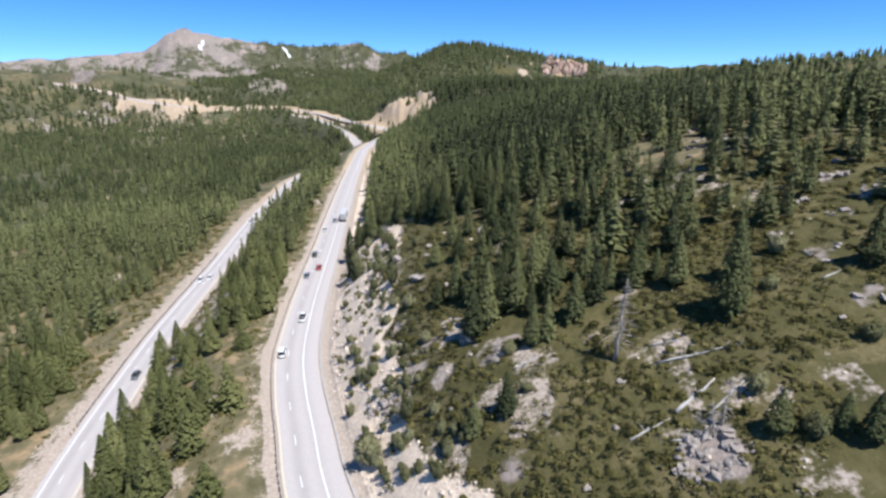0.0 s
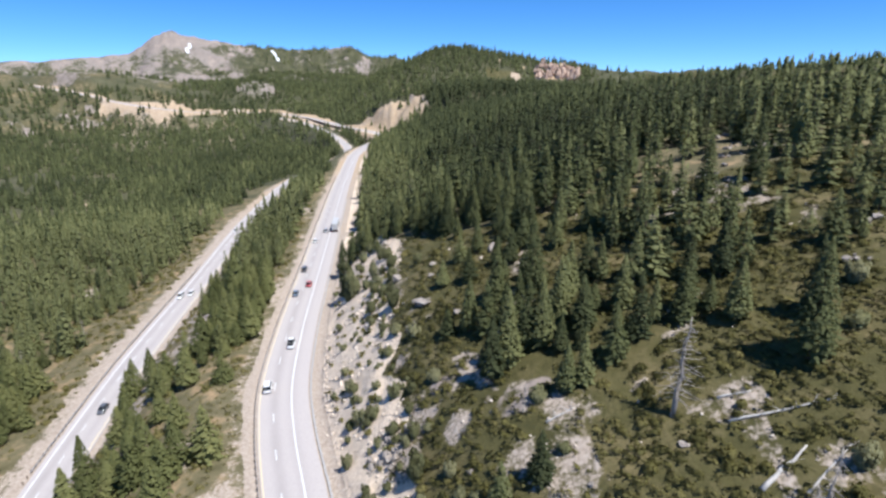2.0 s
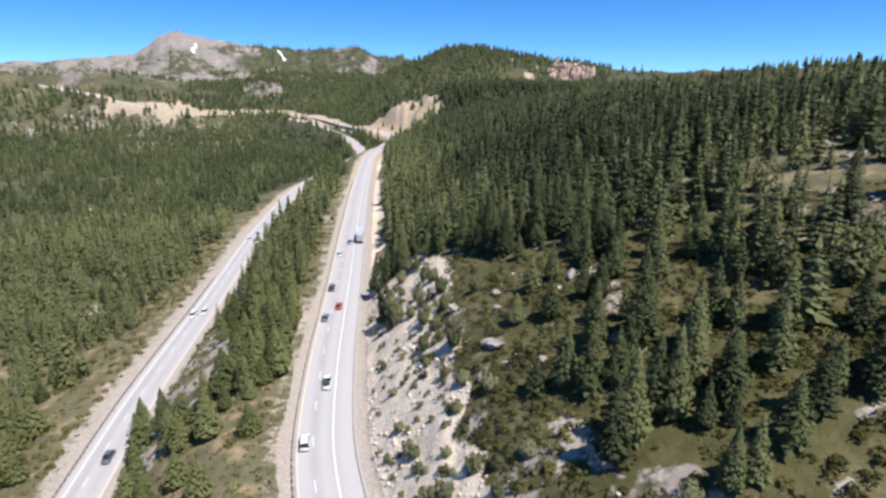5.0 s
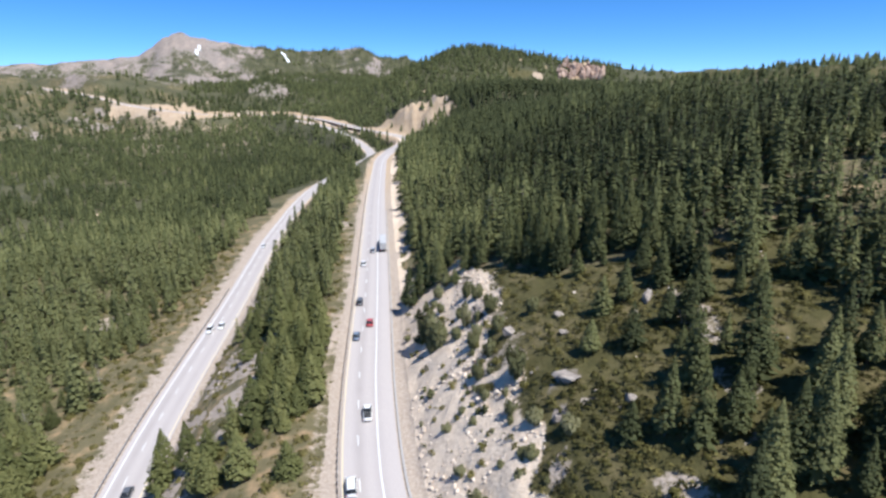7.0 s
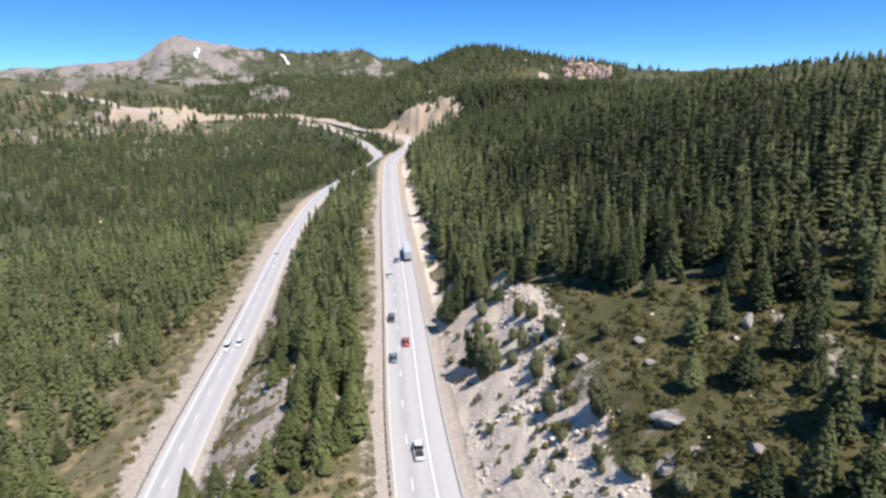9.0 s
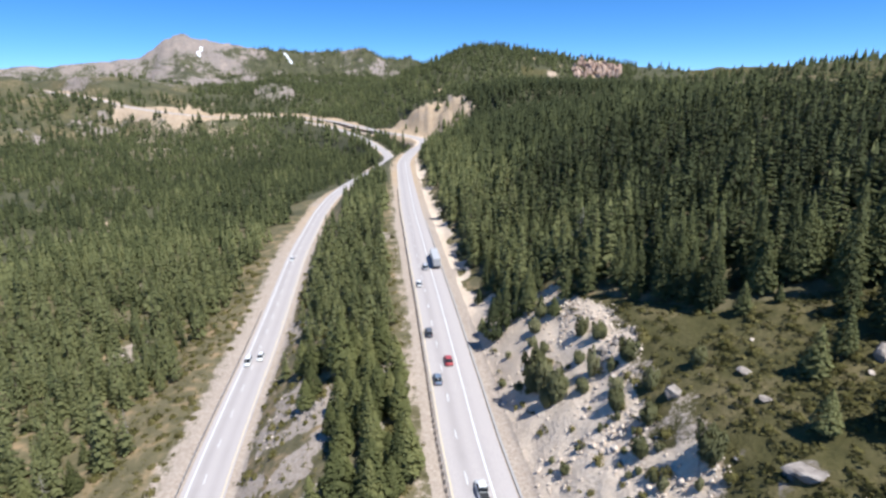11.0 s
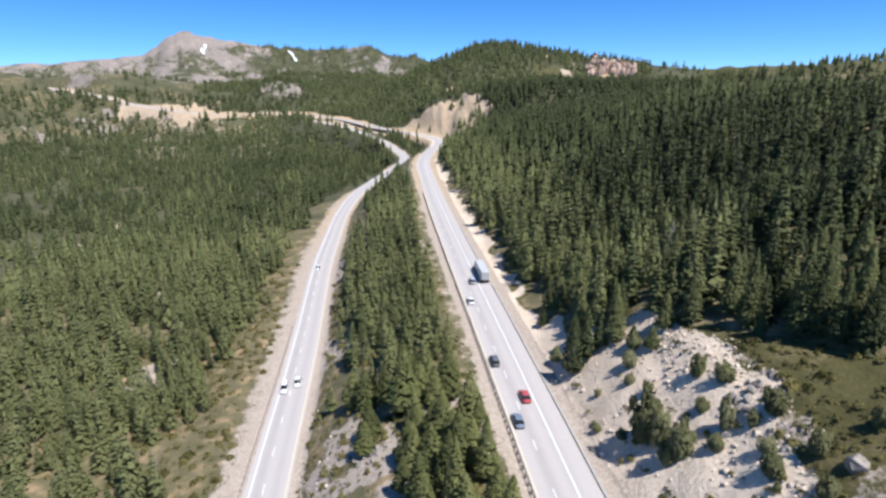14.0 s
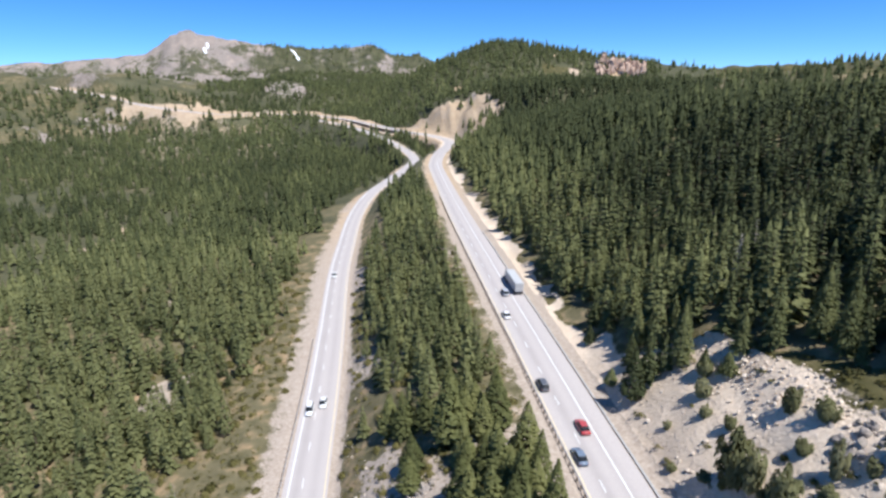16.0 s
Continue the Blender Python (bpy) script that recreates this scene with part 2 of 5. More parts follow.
def ground_material():
    m, t, b = material("hillside ground", 0.95)
    pos = place(t)
    fine, mid, big = noise_node(t, 1.6, 6, pos), noise_node(t, 0.22, 5, pos), noise_node(t, 0.035, 4, pos)
    patch = noise_node(t, 0.13, 5, pos)
    brush = ramp(t, mid, [(0.3, (0.050, 0.045, 0.015)), (0.5, (0.084, 0.072, 0.025)), (0.7, (0.13, 0.106, 0.046))])
    brush = mix(t, calc(t, "MULTIPLY", fine, 0.5), brush, (0.066, 0.066, 0.023))
    dry = ramp(t, fine, [(0.3, (0.10, 0.084, 0.034)), (0.7, (0.19, 0.15, 0.07))])
    brush = mix(t, threshold(t, patch, 0.52, 0.14), brush, dry)
    earth = ramp(t, fine, [(0.25, (0.265, 0.207, 0.16)), (0.5, (0.375, 0.306, 0.245)), (0.75, (0.475, 0.40, 0.33))])
    broad = noise_node(t, 0.018, 7, pos, 0.72)
    earth = mix(t, calc(t, "MULTIPLY", threshold(t, broad, 0.34, 0.15), attribute(t, "canopy")), earth, ramp(t, mid, [(0.3, (0.36, 0.245, 0.14)), (0.7, (0.50, 0.375, 0.235))]))
    duff = ramp(t, mid, [(0.3, (0.085, 0.076, 0.036)), (0.52, (0.15, 0.127, 0.068)), (0.72, (0.35, 0.24, 0.135))])
    soil = ramp(t, fine, [(0.25, (0.51, 0.40, 0.288)), (0.5, (0.635, 0.51, 0.385)), (0.75, (0.72, 0.60, 0.465))])
    soil = mix(t, threshold(t, big, 0.5, 0.2), soil, mix(t, fine, (0.48, 0.37, 0.262), (0.60, 0.48, 0.36)))
    rock = ramp(t, calc(t, 'ADD', calc(t, 'MULTIPLY', fine, 0.5), calc(t, 'MULTIPLY', mid, 0.5)), [(0.32, (0.125, 0.105, 0.09)), (0.48, (0.235, 0.197, 0.168)), (0.66, (0.375, 0.318, 0.272))])
    rock = mix(t, threshold(t, broad, 0.44, 0.22), rock, ramp(t, broad, [(0.4, (0.16, 0.13, 0.112)), (0.65, (0.34, 0.272, 0.225))]))
    coarse = calc(t, "ADD", calc(t, "MULTIPLY", mid, 0.35), calc(t, "MULTIPLY", broad, 0.65))
    coarse = calc(t, "SUBTRACT", calc(t, "MULTIPLY", coarse, 2.4), 0.7)
    wobble = calc(t, "ADD", calc(t, "MULTIPLY", mid, 0.6), calc(t, "MULTIPLY", fine, 0.4))
    c = mix(t, threshold(t, calc(t, "ADD", attribute(t, "forest"), wobble), 1.0), brush, duff)
    leaf = ramp(t, big, [(0.3, (0.05, 0.052, 0.028)), (0.5, (0.075, 0.074, 0.038)), (0.7, (0.11, 0.103, 0.056))])
    c = mix(t, threshold(t, calc(t, "ADD", attribute(t, "canopy"), coarse), 1.0, 0.2), c, leaf)
    c = mix(t, threshold(t, calc(t, "ADD", attribute(t, "rock"), coarse), 1.0), c, rock)
    c = mix(t, threshold(t, calc(t, "ADD", attribute(t, "dirt"), wobble), 1.0), c, earth)
    c = mix(t, threshold(t, calc(t, "ADD", attribute(t, "bare"), wobble), 1.0), c, soil)
    c = mix(t, threshold(t, calc(t, "ADD", attribute(t, "snow"), mid), 1.0, 0.05), c, (0.85, 0.87, 0.9))
    t.links.new(c, b.inputs["Base Color"])
    bump(t, b, calc(t, "ADD", fine, calc(t, "MULTIPLY", mid, 2.0)), 0.55, 0.4)
    return m


def road_material():
    m, t, b = material("worn pale concrete", 0.85)
    pos = place(t)
    along = t.nodes.new("ShaderNodeAttribute")
    along.attribute_name = "lane"
    fine, mid = noise_node(t, 5.0, 5, pos), noise_node(t, 0.12, 4, pos)
    c = ramp(t, fine, [(0.3, (0.375, 0.337, 0.318)), (0.7, (0.46, 0.415, 0.393))])
    wear = calc(t, "MULTIPLY", along.outputs["Fac"], calc(t, "ADD", 0.25, mid), True)
    c = mix(t, wear, c, (0.31, 0.28, 0.265))
    t.links.new(c, b.inputs["Base Color"])
    bump(t, b, fine, 0.3, 0.02)
    return m


def foliage_material(name, dark, middle, light, joined):
    """joined: a stored tone for each plant; otherwise the object's own random number."""
    m, t, b = material(name, 0.75)
    if joined:
        tone = attribute(t, "tone")
    else:
        tone = t.nodes.new("ShaderNodeObjectInfo").outputs["Random"]
    island = t.nodes.new("ShaderNodeNewGeometry").outputs["Random Per Island"]
    v = calc(t, "ADD", calc(t, "MULTIPLY", tone, 0.78), calc(t, "MULTIPLY", island, 0.22))
    c = ramp(t, v, [(0.1, dark), (0.5, middle), (0.9, light)])
    grain = noise_node(t, 3.0, 3, place(t))
    c = mix(t, calc(t, "MULTIPLY", grain, 0.32), c, dark)
    t.links.new(c, b.inputs["Base Color"])
    b.inputs["Specular IOR Level"].default_value = 0.15
    thin = t.nodes.new("ShaderNodeBsdfTranslucent")
    t.links.new(c, thin.inputs["Color"])
    both = t.nodes.new("ShaderNodeMixShader")
    both.inputs["Fac"].default_value = 0.46
    t.links.new(b.outputs[0], both.inputs[1])
    t.links.new(thin.outputs[0], both.inputs[2])
    t.links.new(both.outputs[0], t.nodes["Material Output"].inputs["Surface"])
    return m


def plain(name, stops, scale, rough=0.85, relief=0.3, distance=0.03, metal=0.0):
    m, t, b = material(name, rough)
    v = noise_node(t, scale, 5, t.nodes.new("ShaderNodeTexCoord").outputs["Object"])
    t.links.new(ramp(t, v, stops), b.inputs["Base Color"])
    b.inputs["Metallic"].default_value = metal
    bump(t, b, v, relief, distance)
    return m


GROUND = ground_material()
CONCRETE = road_material()
NEEDLE_SHADES = ((0.066, 0.078, 0.035), (0.142, 0.156, 0.064), (0.262, 0.268, 0.112))
NEEDLES = foliage_material("conifer needles", *NEEDLE_SHADES, False)
NEEDLES_MASS = foliage_material("conifer needles of the forest", *NEEDLE_SHADES, True)
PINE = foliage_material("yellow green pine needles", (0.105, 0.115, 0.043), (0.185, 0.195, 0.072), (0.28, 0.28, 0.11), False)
SHRUB_SHADES = ((0.080, 0.076, 0.025), (0.172, 0.157, 0.052), (0.278, 0.242, 0.094))
SHRUB = foliage_material("shrub leaves", (0.14, 0.142, 0.066), (0.235, 0.235, 0.115), (0.32, 0.305, 0.17), False)
SHRUB_MASS = foliage_material("brush leaves", *SHRUB_SHADES, True)
BARK = plain("grey brown bark", [(0.3, (0.07, 0.05, 0.035)), (0.7, (0.18, 0.135, 0.10))], 6)
DEADWOOD = plain("bleached dead wood", [(0.3, (0.30, 0.27, 0.24)), (0.7, (0.55, 0.52, 0.48))], 5)
SNAG_WOOD = plain("grey brown dead wood", [(0.3, (0.20, 0.17, 0.145)), (0.7, (0.42, 0.375, 0.33))], 5)
GRANITE = plain("weathered granite", [(0.3, (0.155, 0.132, 0.113)), (0.5, (0.29, 0.248, 0.212)), (0.75, (0.44, 0.388, 0.335))], 1.3, 0.9, 0.7, 0.12)
CRAG = plain("weathered tan cliff rock", [(0.3, (0.31, 0.20, 0.145)), (0.5, (0.48, 0.335, 0.25)), (0.75, (0.60, 0.46, 0.37))], 0.9, 0.95, 0.7, 0.3)
RUBBLE = plain("pale broken rock", [(0.3, (0.46, 0.37, 0.29)), (0.55, (0.62, 0.52, 0.42)), (0.75, (0.72, 0.625, 0.52))], 0.8, 0.95, 0.6, 0.1)
WHITE_PAINT = plain("worn white road paint", [(0.3, (0.6, 0.6, 0.6)), (0.7, (0.74, 0.74, 0.74))], 4)
YELLOW_PAINT = plain("faded yellow road paint", [(0.3, (0.62, 0.50, 0.28)), (0.7, (0.72, 0.6, 0.38))], 4)
GALVANISED = plain("dull galvanised steel", [(0.3, (0.36, 0.36, 0.37)), (0.7, (0.50, 0.50, 0.51))], 3, 0.5, 0.1, 0.01, 0.6)
POST_WOOD = plain("weathered timber post", [(0.3, (0.16, 0.12, 0.09)), (0.7, (0.28, 0.22, 0.17))], 5)


# ---------- mesh helpers ----------
def mesh_from(name, verts, faces, mat, smooth_shade=False):
    """verts (n, 3) and triangles or quads (m, k) as arrays."""
    me = bpy.data.meshes.new(name)
    verts, faces = np.asarray(verts, np.float32), np.asarray(faces, np.int32)
    me.vertices.add(len(verts))
    me.vertices.foreach_set("co", verts.ravel())
    k = faces.shape[1]
    me.loops.add(faces.size)
    me.loops.foreach_set("vertex_index", faces.ravel())
    me.polygons.add(len(faces))
    me.polygons.foreach_set("loop_start", np.arange(0, faces.size, k, dtype=np.int32))
    me.polygons.foreach_set("use_smooth", np.full(len(faces), smooth_shade, dtype=bool))
    me.update(calc_edges=True)
    if mat:
        me.materials.append(mat)
    return me


def store(me, name, values):
    me.attributes.new(name, "FLOAT", "POINT").data.foreach_set("value", np.asarray(values, np.float32))


def part(name, me, parent, label=""):
    ob = new(name, me)
    ob.parent = parent
    return tagged(ob, label)


def from_bm(name, bm, mat, smooth_shade=False):
    me = bpy.data.meshes.new(name)
    bm.to_mesh(me)
    bm.free()
    if mat:
        me.materials.append(mat)
    if smooth_shade:
        me.polygons.foreach_set("use_smooth", [True] * len(me.polygons))
    return me


# ---------- masks in plan ----------
def clearing(x, y):
    """1 on the open brushy hillside above the cut, 0 in the woods."""
    u = x - line_x(UPPER, np.clip(y, -220, 615))
    edge = np.interp(x, [-30, -18, -12, -5, 0, 6, 15, 30, 50, 100], [196, 187, 180, 169, 160, 156, 151, 144, 138, 128]) + 5 * fbm(x, y, 24, 21, 3)
    return (1 - smooth(edge - 4, edge + 4, y)) * smooth(4, 10, u)


# bare places on the hillside: x, y, half length, half width, turn in degrees
BARE_SPOTS = [(34, 76, 5.5, 3, 20), (34.5, 69.5, 4.5, 2.0, 80), (40, 65.5, 3.2, 2.0, 20), (26, 88.5, 6, 1.1, 10), (51.5, 61, 8, 2.4, 100), (2.4, 101, 4.2, 2.2, 110), (5.6, 94, 6, 1.0, 120), (0.8, 89, 3.5, 2, 60), (30, 89.6, 8, 1.3, 0),
              (61.8, 106, 4, 2.6, 80), (32, 62, 4, 3, 60), (10, 67.5, 6, 0.9, 5), (25, 83, 2.4, 1.2, 30), (43, 62, 4, 2, 10), (-9, 112, 3, 1.6, 60),
              (-4, 119, 2.4, 1.2, 30), (13, 105, 3.5, 1.0, 20), (20, 80, 4, 1.0, 170), (-83, 186, 15, 6, 80), (-64, 184, 5, 1.5, 110), (-58, 165, 4, 1.5, 90), (-53, 180, 5, 2.5, 90), (-86, 160, 10, 4, 75), (-78, 143, 12, 4.5, 95), (-74, 128, 7, 3, 80), (-71, 150, 5, 2.5, 60), (-74, 178, 9, 6, 40), (-73, 164, 8, 5, 60), (-12, 98, 5, 2.4, 100), (-8, 88, 5, 3, 80), (38, 96, 5, 1.2, 15)]
ROCK_SPOTS = [(34, 57, 5, 4, 70), (62, 83.6, 3.5, 2, 30), (61, 72, 3.5, 1.4, 20), (75, 106, 3, 2, 0), (77, 97, 4, 2.5, 20), (74, 147, 2, 8, 20), (72, 162, 3, 2, 0),
              (51.4, 125, 2, 6, 20), (69.5, 93, 4, 1.6, 0), (-14.5, 163, 4.5, 2.6, 20), (-6, 125, 3, 1.8, 0), (-8, 119, 2.5, 1.5, 60)]


def spots(x, y, table):
    out = np.zeros(np.shape(x))
    rag = 0.7 * fbm(x, y, 4.5, 131, 4)
    for px, py, a, b, turn in table:
        c, s = math.cos(radians(turn)), math.sin(radians(turn))
        dx, dy = x - px, y - py
        d = np.hypot((dx * c + dy * s) / a, (dy * c - dx * s) / b) + rag
        out = np.maximum(out, smooth(1.25, 0.75, d))
    return out


def cut_face(x, y):
    u = x - line_x(UPPER, np.clip(y, -220, 615))
    top = np.interp(y, [60, 75, 82, 90, 100, 110, 120, 127, 134, 155, 167, 183, 191, 199, 205, 235, 600], [19, 17.5, 15.5, 15.5, 19, 20, 22, 21.5, 24, 24, 31, 31, 27, 19, 15, 13, 12])
    top = top + 5 * fbm(x, y, 20, 31, 3) + 5 * fbm(x, y, 7, 33, 3)
    return smooth(7.6, 9.4, u) * (1 - smooth(top - 3, top + 3, u))


def masks(x, y, z):
    yc = np.clip(y, -220, 615)
    u, v = x - line_x(UPPER, yc), x - line_x(LOWER, yc)
    r, az = np.hypot(x - HUB[0], y - HUB[1]), np.degrees(np.arctan2(x - HUB[0], y - HUB[1]))
    open_hill = clearing(x, y)
    n1, n2 = fbm(x, y, 26, 41, 4), fbm(x, y, 14, 47, 4)
    is_near = 1 - smooth(560, 640, y)
    cut = cut_face(x, y) * is_near
    bare = cut * 0.85
    dirt = open_hill * smooth(0.12, 0.45, n2) * 0.56
    dirt = np.maximum(dirt, spots(x, y, BARE_SPOTS) * np.where(x < -40, 0.74, 0.58))
    dirt = np.maximum(dirt, (1 - smooth(7.2, 9.6 + 2.5 * n2, np.where(u > 0, u - 2.2, -u - 0.3))) * 0.8 * is_near)
    dirt = np.maximum(dirt, (1 - smooth(6.8, 9.5 + 2.5 * n1, np.abs(v + 0.4))) * 0.8 * is_near)
    dirt = np.maximum(dirt, (1 - smooth(6.5, 13 + 6 * n1, np.abs(v + 3))) * 0.62 * is_near)
    dirt = np.maximum(dirt, (1 - smooth(8, 14 + 6 * n2, np.abs(u + 2))) * 0.52 * is_near)
    dirt = np.maximum(dirt, smooth(-0.1, 0.35, n1) * 0.62 * smooth(-48, -16, -np.abs(u + 30)) * (y < 330))
    dirt = np.maximum(dirt, smooth(0.24, 0.48, fbm(x, y, 30, 43, 4)) * 0.64 * smooth(20, 30, -v) * (r < 500))
    dist, side, _ = near_line(UPPER, x, y)
    dist2, _, _ = near_line(LOWER, x, y)
    band = 19 + 16 * fbm(x, y, 90, 51, 3) + np.where(side > 0, 46, 6) * smooth(880, 960, y) * (0.65 + 0.9 * fbm(x, y, 60, 53, 4))
    band = band * (1 - 0.5 * smooth(-500, -590, x))
    band = band * (1 - 0.5 * (side > 0) * (y < 850))
    dirt = np.maximum(dirt, (1 - smooth(band * 0.6, band, np.minimum(dist, dist2 + 8))) * 0.95 * smooth(570, 650, y))
    bare = np.maximum(bare, (1 - smooth(8, 13, np.minimum(dist, dist2 + 3))) * 0.62 * smooth(570, 650, y))
    # tan cut face outside the bend
    face = (12 + 52 * smooth(590, 690, y)) * smooth(510, 540, y) * (1 - smooth(790, 850, y)) + 26 * n1
    dirt = np.maximum(dirt, (side > 0) * (1 - smooth(face - 8, face + 4, dist)) * 0.95 * (y > 510) * (y < 850))
    bare = np.maximum(bare, (smooth(0.25, 0.5, fbm(x, y, 120, 61, 4)) * 0.5) * smooth(650, 800, r) * (az < -10) * (1 - smooth(1500, 1700, r)))
    scab = smooth(0.0, 0.35, fbm(x, y, 42, 63, 5) + 0.5 * fbm(x, y, 150, 64, 2)) * 0.62 * smooth(520, 640, r) * smooth(-12, -17, az) * (1 - smooth(1700, 1900, r))
    dirt = np.maximum(dirt, smooth(0.2, 0.4, fbm(x, y, 45, 65, 4)) * 0.8 * smooth(740, 790, r) * (1 - smooth(1000, 1040, r)) * (az > -1) * (az < 13))
    rock = np.maximum(open_hill * smooth(0.3, 0.55, fbm(x, y, 11, 71, 4)) * 0.5, spots(x, y, ROCK_SPOTS) * 0.66)
    rock = np.maximum(rock, smooth(0.3, 0.55, n1) * 0.55 * smooth(70, 95, u) * (y < 230))
    crag = smooth(1.1, 0.7, np.hypot((az - 14.5) / 2.0, (r - 1000) / 60))
    crag = crag * smooth(-0.5, 0.1, fbm(x, y, 28, 73, 4))
    dirt = np.maximum(dirt, crag * 0.9)
    hump = smooth(1.1, 0.6, np.hypot((az + 15.8) / 2.6, (r - 1180) / 70))
    rock = np.maximum(np.maximum(rock, hump * 0.64), scab * 0.5)
    dirt = np.maximum(dirt, scab * 0.82)
    # loose tan talus spilling below the far stretch of road
    dirt = np.maximum(dirt, smooth(1.15, 0.75, np.hypot((x + 455) / 110, (y - 1010) / 78) + 0.4 * n1) * 0.95)
    mount = smooth(1500, 1750, r) * (az < 0)
    high = smooth(-15, -19, az) * smooth(1600, 1800, r)
    rock = np.maximum(rock, mount * np.clip(0.38 + 0.2 * high + 0.4 * fbm(x, y, 120, 81, 5) + 0.3 * fbm(az * 35.0, r * 0.5, 45, 82, 4), 0.2, 0.8))
    rock = np.maximum(rock, mount * smooth(1950, 2100, r) * np.clip(0.5 + 0.9 * fbm(x, y, 50, 85, 4), 0, 0.9) * ((az < -19) | (np.abs(az + 7) < 1.6)))
    rock = np.maximum(rock, smooth(820, 1000, r) * smooth(-18, -25, az) * np.clip(0.18 + 1.0 * fbm(x, y, 38, 83, 5), 0, 0.6))
    forest = np.clip(1 - open_hill - cut, 0, 1) * 0.8
    forest = np.where(r > 700, 0.35 + 0.25 * smooth(-18, -24, az) * (1 - smooth(1500, 1700, r)), forest)
    snow = np.maximum(smooth(1.2, 0.6, np.hypot((az + 21.9 + 0.12 * np.sin(r / 12)) / 0.15, (r - 2140) / 24)),
                      smooth(1.2, 0.6, np.hypot((az + 14.35 + (r - 2150) * 0.016) / 0.17, (r - 2150) / 24)))
    canopy = np.maximum(smooth(620, 760, r) * 0.97, smooth(260, 420, r) * 0.75 * (np.clip(1 - open_hill - cut, 0, 1)))
    meadow = smooth(1.2, 0.7, np.hypot((az - 9.5) / 2.4, (r - 945) / 32) + 0.4 * n1)
    canopy = canopy * (1 - 0.35 * smooth(620, 820, r) * smooth(-19, -25, az) * (1 - smooth(1300, 1500, r)))
    canopy = canopy * (1 - 0.55 * meadow) * (1 - 0.5 * smooth(19, 24, az) * smooth(520, 640, r))
    return bare, rock, forest, snow, canopy, dirt


# ---------- ground ----------
def build_ground():
    bearings = np.radians(np.concatenate([np.linspace(-180, -62, 40, endpoint=False), np.linspace(-62, 62, 470), np.linspace(62, 180, 41)[1:-1]]))
    radii = np.unique(np.concatenate([[0.02, 2.0, 4.0, 6.0], 8.0 * (4700 / 8.0) ** (np.arange(430) / 429.0), np.arange(1990, 2240, 7.0)]))
    a, r = np.meshgrid(bearings, radii)
    x, y = HUB[0] + r * np.sin(a), HUB[1] + r * np.cos(a)
    z = terrain(x, y)
    near_k = (1 - smooth(250, 400, r))
    road = np.minimum(near_line(UPPER, x, y)[0], near_line(LOWER, x, y)[0])
    off = smooth(7, 10, road) * near_k
    cut = cut_face(x, y)
    z = z + off * (0.35 * fbm(x, y, 6, 91, 3) + cut * (1.15 - 0.45 * smooth(145, 160, y)) * fbm(x, y, 5, 93, 4))
    verts = np.stack([x, y, z], -1).reshape(-1, 3)
    nr, na = x.shape
    i, j = np.meshgrid(np.arange(nr - 1), np.arange(na), indexing="ij")
    j2 = (j + 1) % na
    faces = np.stack([i * na + j, i * na + j2, (i + 1) * na + j2, (i + 1) * na + j], -1).reshape(-1, 4)[:, ::-1]
    me = mesh_from("ground", verts, faces, GROUND, True)
    for name, values in zip(("bare", "rock", "forest", "snow", "canopy", "dirt"), masks(x, y, z)):
        store(me, name, values.ravel())
    ob = tagged(new("ground", me), "mountain valley ground with brush, forest floor and bare granite", "ground", kind="structure")
    return ob


build_ground()


# ---------- roads ----------
def ribbon(name, line, offsets, lift, mat, lane=None, thickness=0.25):
    """A strip along a line between offsets to its right, with closed sides."""
    tangent = np.gradient(line[:, :2], axis=0)
    tangent /= np.linalg.norm(tangent, axis=1)[:, None]
    right = np.stack([tangent[:, 1], -tangent[:, 0]], -1)
    cols = [offsets[0], *offsets, offsets[-1]]
    drop = [-thickness, *[0] * len(offsets), -thickness]
    verts, tone = [], []
    for o, dz in zip(cols, drop):
        verts.append(np.column_stack([line[:, :2] + right * o, line[:, 2] + lift + dz]))
        tone.append(np.full(len(line), lane(o) if lane else 0.0))
    n, k = len(line), len(cols)
    verts = np.stack(verts, 1).reshape(-1, 3)
    i, j = np.meshgrid(np.arange(n - 1), np.arange(k - 1), indexing="ij")
    faces = np.stack([i * k + j, i * k + j + 1, (i + 1) * k + j + 1, (i + 1) * k + j], -1).reshape(-1, 4)
    me = mesh_from(name, verts, faces, mat)
    if lane:
        store(me, "lane", np.stack(tone, 1).ravel())
    return me


def lane_wear(o):
    return 0.8 * math.exp(-((o + 1.9) / 1.0) ** 2) + 0.55 * math.exp(-((o - 1.7) / 1.0) ** 2)


def stretch(line, y0, y1):
    return line[(line[:, 1] >= y0) & (line[:, 1] <= y1)]


road_upper = tagged(new("road", ribbon("road", UPPER, list(np.linspace(-HALF_UPPER, HALF_UPPER, 25)), 0.1, CONCRETE, lane_wear)),
                    "pale concrete uphill carriageway of a mountain highway", "road", kind="structure")
road_lower = tagged(new("road", ribbon("road", LOWER, list(np.linspace(-HALF_LOWER, HALF_LOWER, 25)), 0.1, CONCRETE, lane_wear)),
                    "pale concrete downhill carriageway of a mountain highway", "road", kind="structure")


